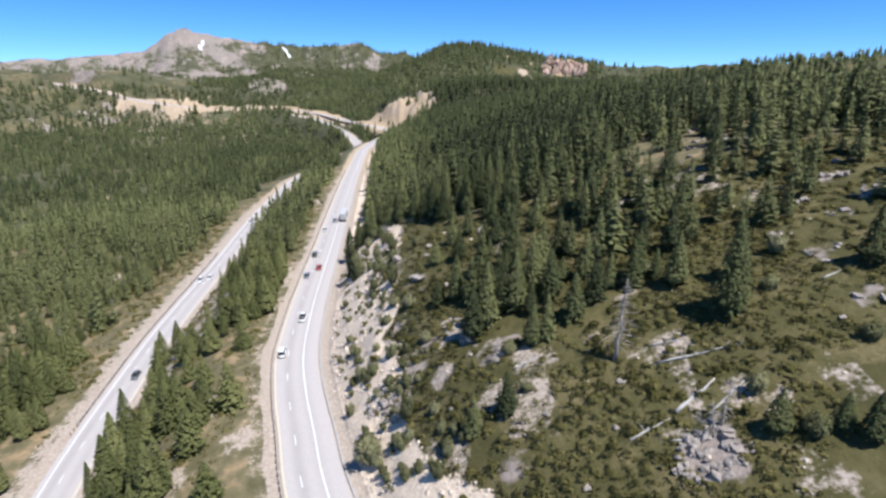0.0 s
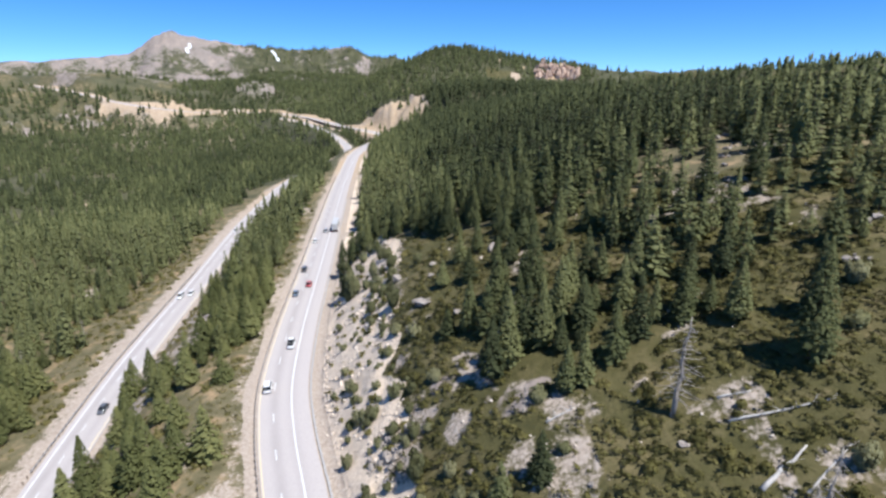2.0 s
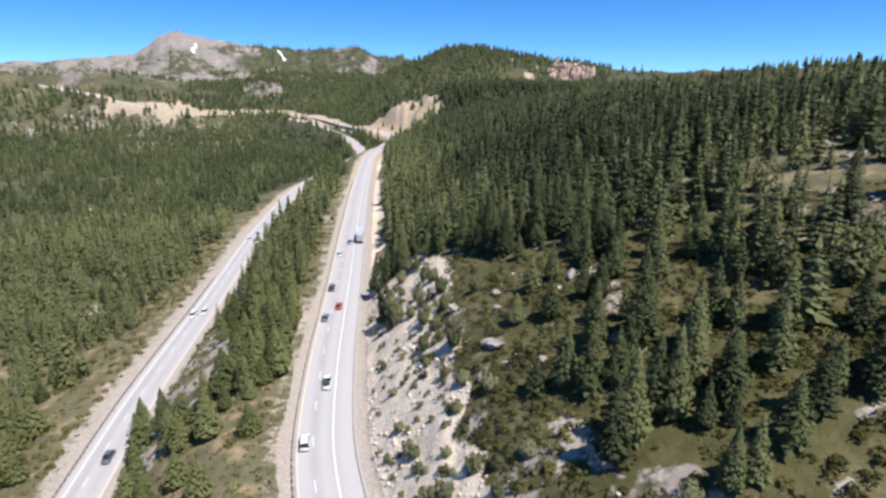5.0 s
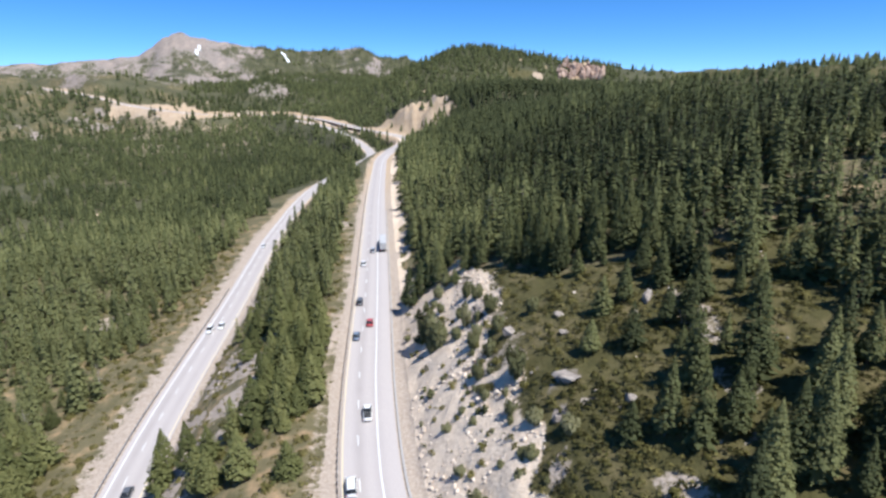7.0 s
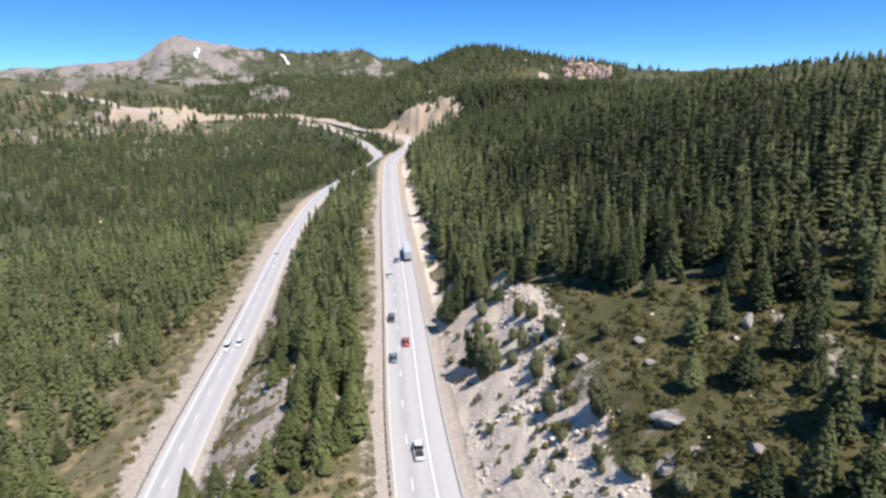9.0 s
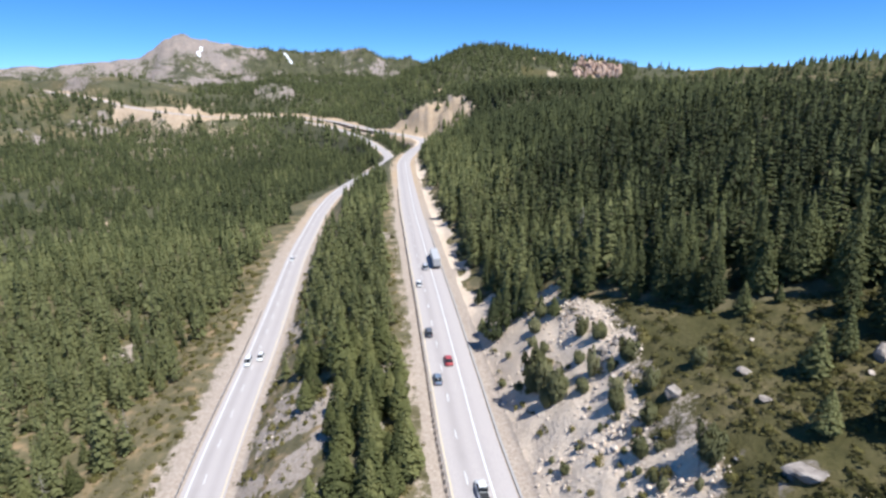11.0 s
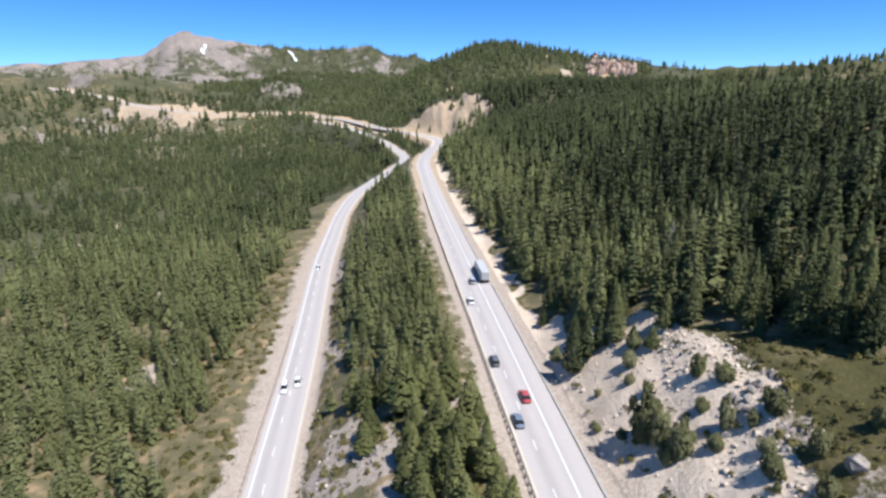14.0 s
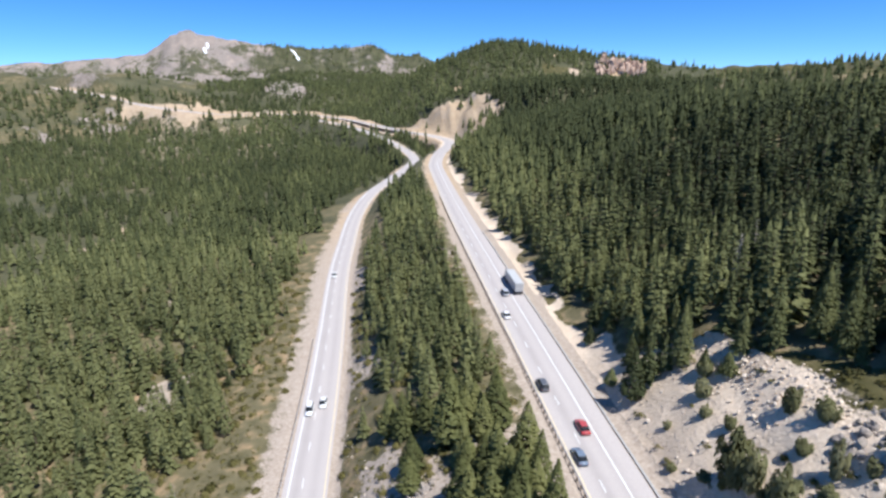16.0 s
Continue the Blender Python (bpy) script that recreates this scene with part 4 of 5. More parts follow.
    me = joined("crowns", speck, g3.integers(0, len(speck), n), np.stack([x, y, terrain(x, y) - 0.3], -1), np.stack([t * 1.35, t], -1),
                g3.uniform(0, 6.28, n), np.clip(0.28 + 0.2 * fbm(x, y, 120, 117, 2) + g3.normal(0, 0.15, n), 0, 1), NEEDLES_MASS, "crown")
    part("crowns", me, forest)


build_woods()


# ---------- brush, shrubs ----------
def bush_shape(rng, clumps, leaves, squash=0.6):
    """A low rounded shrub about 1 m in radius: many small leaf sprays round a few centres."""
    tris = []
    for _ in range(clumps):
        a, d = rng.uniform(0, 6.28), rng.uniform(0, 0.62)
        cx, cy, cr = d * math.cos(a), d * math.sin(a), rng.uniform(0.3, 0.5)
        for _ in range(leaves):
            b, e = rng.uniform(0, 6.28), math.asin(rng.uniform(-0.1, 1))
            n = Vector((math.cos(b) * math.cos(e), math.sin(b) * math.cos(e), math.sin(e)))
            p = Vector((cx, cy, 0.12)) + n * cr * rng.uniform(0.8, 1.15)
            t1 = n.orthogonal().normalized()
            t1.rotate(Matrix.Rotation(rng.uniform(0, 6.28), 3, n))
            t2 = n.cross(t1)
            q = rng.uniform(0.12, 0.26)
            lift = n * q * rng.uniform(0.1, 0.7)
            tris.append(tuple(tuple(Vector((v.x, v.y, v.z * squash))) for v in (p - t1 * q, p + t1 * q * 0.6 + t2 * q, p + lift - t2 * q * 0.8 + t1 * q * 0.4)))
    return np.array(tris)


def shrub_shape(rng, lobes):
    """An upright shrub of several stems, 1 m high and about 1 m in radius: a leafy lobe round each stem."""
    tris = []
    for k in range(lobes):
        a = 6.283 * k / (lobes - 1) + rng.uniform(-0.4, 0.4)
        d = 0.0 if k == 0 else rng.uniform(0.35, 0.62)
        top, wide = (1.0 if k == 0 else rng.uniform(0.5, 0.95)), rng.uniform(0.26, 0.38)
        for _ in range(130):
            f = rng.random() ** 0.8
            rr = wide * math.sqrt(max(1 - (2 * f - 0.9) ** 2 / 1.3, 0.02)) * rng.uniform(0.6, 1.1)
            b = rng.uniform(0, 6.28)
            p = Vector((d * math.cos(a) * (0.45 + 0.65 * f) + rr * math.cos(b), d * math.sin(a) * (0.45 + 0.65 * f) + rr * math.sin(b), 0.04 + top * f))
            n = Vector((math.cos(b), math.sin(b), rng.uniform(0.1, 1.6))).normalized()
            t1 = n.orthogonal().normalized()
            t1.rotate(Matrix.Rotation(rng.uniform(0, 6.28), 3, n))
            t2 = n.cross(t1)
            q = rng.uniform(0.06, 0.12)
            tris.append((tuple(p - t1 * q), tuple(p + t1 * q * 0.6 + t2 * q), tuple(p + n * q * 0.4 - t2 * q * 0.8 + t1 * q * 0.4)))
    return np.array(tris)


def build_brush():
    rng = random.Random(8)
    low = [bush_shape(rng, 5, 9, 0.5) for _ in range(3)]
    small = [bush_shape(rng, 3, 6, 0.55) for _ in range(3)]
    x, y, g = scatter(-60, 110, 42, 200, 1.35, 11)
    k = in_view(x, y, 1)
    x, y = x[k], y[k]
    bare, rock, _, _, _, dirt = masks(x, y, 0 * x)
    bare = np.maximum(bare, dirt)
    patch = fbm(x, y, 13, 141, 3)
    want = clearing(x, y) * (0.72 + 0.9 * patch) * (1 - smooth(0.35, 0.7, np.maximum(bare, rock)))
    want = np.where(cut_face(x, y) > 0.4, 0.03, want)
    near = near_line(UPPER, x, y)[0]
    k = (g.random(len(x)) < want) & (near > 9)
    x, y = x[k], y[k]
    n = len(x)
    wide = g.uniform(0.7, 1.7, n)
    size = np.stack([wide, wide * g.uniform(0.4, 1.1, n)], -1)
    tone = np.clip(0.5 + 0.5 * fbm(x, y, 9, 143, 2) + g.normal(0, 0.15, n), 0, 1)
    ob = tagged(new("brush", joined("brush", low, g.integers(0, 3, n), np.stack([x, y, terrain(x, y)], -1), size, g.uniform(0, 6.28, n), tone, SHRUB_MASS, "dome")),
                "low olive green mountain brush matting the open slope", "brush", kind="stuff")
    # taller bushes among the brush
    x, y, g = scatter(-32, 100, 44, 185, 2.9, 13)
    bare, rock, _, _, _, dirt = masks(x, y, 0 * x)
    want = (clearing(x, y) * (0.34 + 0.8 * fbm(x, y, 20, 145, 3)) + 0.02 * (cut_face(x, y) > 0.5)) * (1 - smooth(0.4, 0.7, dirt))
    k = in_view(x, y, 1) & (g.random(len(x)) < want) & (near_line(UPPER, x, y)[0] > 9.5)
    x, y = x[k], y[k]
    n = len(x)
    round_ones = [bush_shape(rng, 8, 16, 1.0) for _ in range(3)]
    wide = g.uniform(0.5, 1.25, n)
    size = np.stack([wide, wide * g.uniform(0.9, 2.0, n)], -1)
    tagged(new("bushes", joined("bushes", round_ones, g.integers(0, 3, n), np.stack([x, y, terrain(x, y) - 0.1], -1), size, g.uniform(0, 6.28, n), np.clip(g.normal(0.5, 0.25, n) + 0.35 * (cut_face(x, y) > 0.5), 0, 1), SHRUB_MASS, "dome")),
           "dark and olive green bushes scattered over the slope", "bush", kind="stuff")
    # along the roads and in the median
    x, y, g = scatter(-190, -40, 60, 300, 1.6, 12)
    k = in_view(x, y, 1)
    x, y = x[k], y[k]
    yc = np.clip(y, 0, 615)
    u, v = x - line_x(UPPER, yc), x - line_x(LOWER, yc)
    want = np.where((u < -8.3) & (v > 6.5), 0.62 + 0.8 * fbm(x, y, 16, 151, 3), 0) + np.where((v < -10) & (v > -45), 0.72 * smooth(9, 14, -v) + 0.8 * fbm(x, y, 14, 153, 3), 0)
    k = g.random(len(x)) < want
    x, y = x[k], y[k]
    n = len(x)
    wide = np.clip(g.lognormal(-0.25, 0.4, n), 0.4, 1.9)
    size = np.stack([wide, wide * g.uniform(0.6, 1.3, n)], -1)
    tone = np.clip(0.8 + 0.4 * fbm(x, y, 12, 155, 2) + g.normal(0, 0.15, n), 0, 1)
    tagged(new("brush", joined("brush", small, g.integers(0, 3, n), np.stack([x, y, terrain(x, y)], -1), size, g.uniform(0, 6.28, n), tone, SHRUB_MASS, "dome")),
           "scattered grey green roadside brush on stony soil", "brush", kind="stuff")
    x, y, g = scatter(-190, -45, 70, 330, 3.2, 14)
    yc = np.clip(y, -220, 615)
    u, v = x - line_x(UPPER, yc), x - line_x(LOWER, yc)
    want = np.where((u < -10.5) & (v > 7), 0.62 + 0.6 * fbm(x, y, 18, 157, 3), 0) + np.where((v < -9.5) & (v > -60), 0.6 + 0.7 * fbm(x, y, 15, 159, 3), 0)
    k = in_view(x, y, 1) & (g.random(len(x)) < want)
    x, y = x[k], y[k]
    n = len(x)
    wide = g.uniform(0.5, 1.5, n)
    size = np.stack([wide, wide * g.uniform(0.8, 1.8, n)], -1)
    tagged(new("bushes", joined("bushes", round_ones, g.integers(0, 3, n), np.stack([x, y, terrain(x, y) - 0.1], -1), size, g.uniform(0, 6.28, n), np.clip(g.normal(0.8, 0.2, n), 0, 1), SHRUB_MASS, "dome")),
           "mixed green bushes on the banks beside the highway", "bush", kind="stuff")
    # single shrubs: x, y, half width, height
    tall = [(-28.3, 167.7, 2.9, 9.0), (-26.9, 165.4, 2.0, 6.4), (-25.4, 161, 2.3, 6.0), (-27, 161.5, 1.6, 4.4), (-19.6, 160.4, 1.4, 5.4), (-16.5, 167.8, 1.9, 3.0), (-14.5, 157.7, 2.1, 3.7),
            (-21.6, 158.4, 1.4, 2.8), (-25.5, 184.6, 1.7, 3.4), (-18.7, 172.1, 1.5, 3.9), (-26.6, 180.6, 1.2, 2.2), (-20.5, 165.6, 1.4, 2.4), (-31.3, 183.5, 0.9, 1.7), (-17.5, 153.4, 1.5, 2.4),
            (-17, 158, 1.2, 2.4), (-18.5, 150.2, 1.7, 3.6), (-15.8, 143.9, 1.6, 3.2), (-13.8, 149.2, 1.5, 3.0), (-7.3, 148.5, 1.4, 3.2), (-23.7, 188.3, 1.6, 3.4), (-30.5, 171, 1.3, 1.8), (-33.2, 176, 1.0, 1.3)]
    more = [(-12.3, 132.8, 2.3, 5.0), (-18.2, 140, 1.5, 3.2), (-7.1, 115.9, 1.8, 3.0), (-12.7, 82.3, 2.8, 5.0), (-5.7, 84.7, 1.7, 4.6), (13.8, 76.8, 1.2, 1.6), (51.3, 80.3, 1.8, 2.2),
            (44.4, 55.3, 1.8, 2.6), (41.5, 63.3, 1.5, 2.8), (11.9, 86.4, 1.5, 2.6), (-10, 96, 1.4, 2.4), (-14, 103, 1.5, 2.2), (-19, 114, 1.3, 1.8), (-22, 122, 1.2, 1.8), (-3, 101, 1.5, 2.4),
            (-24, 133, 1.2, 1.7), (-27, 146, 1.1, 1.6), (57, 66, 1.6, 2.4), (-11, 121, 1.6, 2.6), (-14, 126, 1.3, 2.2), (56, 88, 1.8, 3.0), (-25, 176, 1.2, 2.4)]
    for k in range(84):
        py = rng.uniform(70, 118) if k < 58 else rng.uniform(118, 152)
        w = rng.uniform(0.6, 1.5) if k < 58 else rng.uniform(0.4, 0.9)
        more.append((float(line_x(UPPER, np.array([py]))[0]) + rng.uniform(9.5, 23), py, w, w * rng.uniform(1.4, 2.4)))
    shapes = [welded("leaves", shrub_shape(rng, 7 + k), SHRUB, "dome") for k in range(4)]
    sticks = []
    for _ in range(2):
        tr = []
        for k in range(5):
            a = k * 1.26
            tip = Vector((0.45 * math.cos(a), 0.45 * math.sin(a), 0.6))
            side = Vector((-math.sin(a), math.cos(a), 0)) * 0.04
            tr += [(tuple(side), tuple(-side), tuple(tip)), ((0, 0, -0.1), tuple(side), tuple(tip))]
        sticks.append(welded("stems", np.array(tr), BARK))
    first = {}
    for i, (px, py, w, h) in enumerate(tall + more):
        kind = i % 4
        m = pose(px, py, height(px, py) - 0.15, 0, 0, rng.uniform(0, 360))
        if kind not in first:
            ob = tagged(new("shrub", None), "bushy green shrub on the bare slope", "shrub", "shrubs on the slope")
            part("stems", sticks[kind % 2], ob)
            part("leaves", shapes[kind], ob)
            ob.matrix_basis = m
            first[kind] = ob
        else:
            ob = copy_thing(first[kind], m)
        ob.scale = (w * 1.15, w * 1.15, h * 1.05)
        tagged(ob, "tall bushy green shrub growing on pale broken rock" if h > 4 else "rounded olive green shrub on the stony slope")


build_brush()


# ---------- rock ----------
def rock_mesh(name, seed, mat, divisions=2, cuts=14, rough=0.12):
    """An angular stone of about 1 m radius: a ball trimmed by planes."""
    rng = random.Random(seed)
    bm = bmesh.new()
    bmesh.ops.create_icosphere(bm, subdivisions=divisions, radius=1.0)
    planes = []
    for _ in range(cuts):
        n = Vector((rng.gauss(0, 1), rng.gauss(0, 1), rng.gauss(0, 0.8))).normalized()
        planes.append((n, rng.uniform(0.38, 0.75)))
    for v in bm.verts:
        for n, d in planes:
            over = v.co.dot(n) - d
            if over > 0:
                v.co -= n * over
        v.co += Vector((rng.uniform(-1, 1), rng.uniform(-1, 1), rng.uniform(-1, 1))) * rough * 0.35
    return from_bm(name, bm, mat)


def build_rocks():
    rng = random.Random(21)
    shapes = [rock_mesh("boulder", 30 + k, GRANITE, 3 if k < 2 else 2) for k in range(5)]
    # x, y, half width, height
    boulders = [(-12.2, 145.3, 1.5, 2.9), (-5.5, 125.1, 2.4, 1.9), (-8.3, 118.8, 1.6, 1.2), (10.1, 136.7, 2.0, 1.9), (-3.2, 143.1, 1.8, 0.9), (1.3, 116.7, 1.4, 1.3),
                (27, 72, 0.9, 0.7), (16, 71, 0.8, 0.6), (24.5, 65, 0.8, 0.6), (56, 70.5, 0.8, 0.6), (19, 58, 0.9, 0.7), (-3.5, 137, 1.2, 0.8), (2, 80, 0.9, 0.7), (-11.5, 92, 1.0, 0.8)]
    for px, py, ring in ((62, 83.6, 3), (61.5, 72, 2.4), (75.5, 105.5, 2.6), (69.5, 93.3, 2.6), (72.2, 161.7, 2.5), (73.6, 149, 2), (73, 143, 2), (51.6, 122, 1.6), (51.4, 128, 1.8), (58, 92, 2), (83, 112, 3), (66, 100, 2), (58, 136, 4), (64, 145, 5), (66, 152, 4), (56, 128, 3)):
        for _ in range(5):
            w = rng.uniform(0.5, 1.35)
            boulders.append((px + rng.uniform(-ring, ring), py + rng.uniform(-0.6, 0.6) * ring, w, w * rng.uniform(0.6, 1.0)))
    first = {}
    for i, (px, py, w, h) in enumerate(boulders):
        k = i % 5
        m = pose(px, py, height(px, py) + h * 0.25, 0, 0, rng.uniform(0, 360))
        if k not in first:
            ob = tagged(new("boulder", shapes[k]), "weathered grey granite boulder half sunk in brush", "boulder", "boulders on the slope")
            ob.matrix_basis = m
            first[k] = ob
        else:
            ob = copy_thing(first[k], m)
        ob.scale = (w * rng.uniform(0.85, 1.1), w * rng.uniform(0.7, 1.0), h * 0.8)
        tagged(ob, "large weathered grey granite boulder on the slope" if w > 1.7 else "small pale granite boulder on the slope")

    blocks = [rock_mesh("block", 80 + k, GRANITE, 2, 11, 0.1) for k in range(10)]

    def outcrop(px, py, wide, count, seed, label):
        """A jagged outcrop: angular blocks grown into one mass."""
        r = random.Random(seed)
        ob = tagged(new("rock_outcrop", None), label, "rock")
        ob.location = (px, py, height(px, py))
        for _ in range(count):
            a, d = r.uniform(0, 6.28), wide * math.sqrt(r.random())
            ox, oy = d * math.cos(a), d * math.sin(a) * 0.75
            s = r.uniform(0.5, 1.25)
            b = part("block", blocks[r.randrange(len(blocks))], ob)
            b.matrix_basis = pose(ox, oy, height(px + ox, py + oy) - ob.location.z + 0.1 * s, r.uniform(-25, 25), r.uniform(-20, 20), r.uniform(0, 360)) @ Matrix.Diagonal((s, s * 0.75, s * 0.85, 1))

    outcrop(33.5, 57, 4.6, 60, 1, "jagged grey granite outcrop among brush and dead wood")
    outcrop(-14.5, 163, 3.8, 40, 2, "pale grey rock outcrop at the top of the cut slope")
    outcrop(-10, 93, 4.0, 36, 3, "broken pale rock outcrop above the road cut")
    outcrop(-74.5, 180, 3.2, 26, 4, "low grey rock outcrop between the carriageways")
    outcrop(76.5, 97, 3.0, 22, 5, "white weathered granite outcrop on the hillside")

    # the cliff that breaks out of the forest below the far crest
    r = random.Random(77)
    cliff_blocks = [rock_mesh("block", 180 + k, CRAG, 2, 11, 0.1) for k in range(6)]
    ob = tagged(new("rock_outcrop", None), "steep tan granite crag breaking out of the far forest", "rock")
    ax, ay = HUB[0] + 955 * math.sin(radians(14.6)), HUB[1] + 955 * math.cos(radians(14.6))
    ob.location = (ax, ay, height(ax, ay))
    for _ in range(85):
        side = r.uniform(-36, 36)
        top = 32 - 18 * (side + 36) / 72 + r.uniform(-4, 2)
        up = top * r.random() ** 0.8
        back = 0.8 * up + r.uniform(-3, 3)
        a = radians(14.6)
        ox, oy = side * math.cos(a) + back * math.sin(a), -side * math.sin(a) + back * math.cos(a)
        s = r.uniform(3.5, 7.5)
        b = part("block", cliff_blocks[r.randrange(6)], ob)
        b.matrix_basis = pose(ox, oy, up - 2, r.uniform(-15, 15), r.uniform(-15, 15), r.uniform(0, 360)) @ Matrix.Diagonal((s, s * 0.8, s * 1.25, 1))

    # broken rock lying on the cut slope and by the roads
    stones = []
    for k in range(5):
        me = rock_mesh("stone", 60 + k, None, 1, 7, 0.2)
        co = np.array([v.co for v in me.vertices])
        stones.append(np.array([[co[i] for i in p.vertices] for p in me.polygons]))
        bpy.data.meshes.remove(me)
    x, y, g = scatter(-50, 10, 60, 215, 0.8, 31)
    k = (cut_face(x, y) > 0.5) & in_view(x, y, 1)
    x, y = x[k], y[k]
    u = x - line_x(UPPER, y)
    want = np.clip(0.24 + 0.5 * smooth(10, 20, u) + 0.8 * fbm(x, y, 14, 161, 3), 0.05, 0.9) * np.where((y > 150) & (u < 22), 0.3, 1.0)
    k = (g.random(len(x)) < want) & (near_line(UPPER, x, y)[0] > 8.5)
    x, y = x[k], y[k]
    xx, yy, g2 = scatter(-100, -45, 90, 250, 1.6, 32)
    v = xx - line_x(LOWER, yy)
    k = in_view(xx, yy, 1) & (g2.random(len(xx)) < 0.22 * smooth(20, 7, v)) & (v > 7)
    x, y = np.concatenate([x, xx[k]]), np.concatenate([y, yy[k]])
    xx, yy, g2 = scatter(-30, 105, 44, 185, 2.4, 33)
    _, rk, _, _, _, dr = masks(xx, yy, 0 * xx)
    k = in_view(xx, yy, 1) & (g2.random(len(xx)) < 0.03 + 0.3 * smooth(0.3, 0.6, np.maximum(rk, dr))) & (clearing(xx, yy) > 0.5)
    x, y = np.concatenate([x, xx[k]]), np.concatenate([y, yy[k]])
    n = len(x)
    w = np.clip(g.lognormal(-1.35, 0.45, n), 0.1, 0.75)
    size = np.stack([w, w * g.uniform(0.6, 1.0, n)], -1)
    tagged(new("rubble", joined("rubble", stones, g.integers(0, 5, n), np.stack([x, y, terrain(x, y) + 0.05], -1), size, g.uniform(0, 6.28, n), g.random(n), RUBBLE)),
           "pale broken rock and stones lying on the road cut", "rubble", kind="stuff")


build_rocks()


# ---------- dead wood ----------
def limb(points, radii, sides=7):
    """A tapered, slightly crooked limb through points."""
    bm = bmesh.new()
    rings = []
    for k, (p, r) in enumerate(zip(points, radii)):
        a, b = Vector(points[max(k - 1, 0)]), Vector(points[min(k + 1, len(points) - 1)])
        q = (b - a).to_track_quat("Z", "Y")
        rings.append([bm.verts.new(Vector(p) + q @ Vector((r * math.cos(6.283 * j / sides), r * math.sin(6.283 * j / sides), 0))) for j in range(sides)])
    for r0, r1 in zip(rings, rings[1:]):
        for j in range(sides):
            bm.faces.new((r0[j], r0[(j + 1) % sides], r1[(j + 1) % sides], r1[j]))
    bm.faces.new(rings[0][::-1])
    bm.faces.new(rings[-1])
    return bm


def crooked(a, b, n, sway, rng):
    a, b = Vector(a), Vector(b)
    return [a.lerp(b, k / n) + Vector((rng.uniform(-1, 1), rng.uniform(-1, 1), rng.uniform(-1, 1))) * (sway if 0 < k < n else 0) for k in range(n + 1)]


def fallen_log(a, b, radius, seed, branches):
    rng = random.Random(seed)
    za, zb = height(*a) + radius * 0.8, height(*b) + radius * 0.6
    hump = max(height(a[0] + (b[0] - a[0]) * f, a[1] + (b[1] - a[1]) * f) - (za + (zb - za) * f) for f in (0.25, 0.5, 0.75))
    za, zb = za + max(hump + radius * 0.7, 0), zb + max(hump + radius * 0.7, 0)
    ob = tagged(new("fallen_log", None), "bleached fallen tree trunk lying on the stony slope", "log", "fallen logs")
    ob.location = (*a, za)
    end = (b[0] - a[0], b[1] - a[1], zb - za)
    pts = crooked((0, 0, 0), end, 6, radius * 0.5, rng)
    part("trunk", from_bm("trunk", limb(pts, [radius * (1 - 0.11 * k) for k in range(7)], 9), DEADWOOD, True), ob)
    for _ in range(branches):
        f = rng.uniform(0.3, 0.95)
        p = Vector((0, 0, 0)).lerp(Vector(end), f)
        tip = p + Vector((rng.uniform(-1, 1), rng.uniform(-1, 1), rng.uniform(0.15, 0.9))) * rng.uniform(0.8, 1.8)
        part("branch", from_bm("branch", limb(crooked(p, tip, 3, 0.1, rng), [0.06, 0.045, 0.03, 0.015], 5), DEADWOOD), ob)
    return ob


def dead_tree(px, py, tall, radius, seed, branches, lean=(0.0, 0.0)):
    rng = random.Random(seed)
    ob = tagged(new("dead_tree", None), "bare bleached dead tree with broken branches", "tree", "dead trees")
    ob.location = (px, py, height(px, py) - 0.2)
    top = (lean[0] * tall, lean[1] * tall, tall)
    pts = crooked((0, 0, 0), top, 7, radius * 0.6, rng)
    part("trunk", from_bm("trunk", limb(pts, [radius * (1 - 0.125 * k) for k in range(8)], 8), SNAG_WOOD, True), ob)
    for k in range(branches):
        f = 0.2 + 0.78 * k / branches
        p = Vector((0, 0, 0)).lerp(Vector(top), f)
        a = k * 2.4 + rng.uniform(-0.5, 0.5)
        ln = (1 - f) * tall * 0.27 * rng.uniform(0.3, 1.5) + 0.4
        tip = p + Vector((math.cos(a) * ln, math.sin(a) * ln, rng.uniform(-0.55, 0.25) * ln))
        part("branch", from_bm("branch", limb(crooked(p, tip, 3, 0.2, rng), [0.06, 0.045, 0.03, 0.015], 5), SNAG_WOOD), ob)
    return ob


fallen_log((31.9, 64.2), (38.0, 67.2), 0.32, 1, 1)
fallen_log((32.4, 73.1), (43.6, 71.2), 0.2, 2, 5)
fallen_log((25.5, 62.5), (31.0, 63.6), 0.18, 3, 3)
fallen_log((35.5, 62.5), (42.5, 66.2), 0.15, 4, 4)
fallen_log((32.6, 76.6), (36.5, 76.0), 0.2, 5, 2)
fallen_log((12.4, 82.0), (16.5, 82.6), 0.16, 6, 9)
fallen_log((58.0, 78.5), (62.5, 79.2), 0.2, 7, 1)
fallen_log((30.0, 60.5), (34.5, 59.0), 0.16, 8, 5)
dead_tree(27.2, 76.4, 13.8, 0.38, 11, 76, (0.05, 0.0))
dead_tree(9.9, 85.1, 5.2, 0.22, 12, 14)
dead_tree(36.0, 60.5, 7.0, 0.22, 13, 34, (0.12, 0.05))
dead_tree(34.6, 59.2, 5.0, 0.18, 14, 26, (-0.1, 0.1))
dead_tree(-10.9, 206, 13.5, 0.36, 15, 60)
dead_tree(1.0, 222, 12.0, 0.28, 16, 40)
dead_tree(-127, 168, 9.0, 0.2, 17, 20)
dead_tree(-122, 190, 8.0, 0.2, 18, 18)


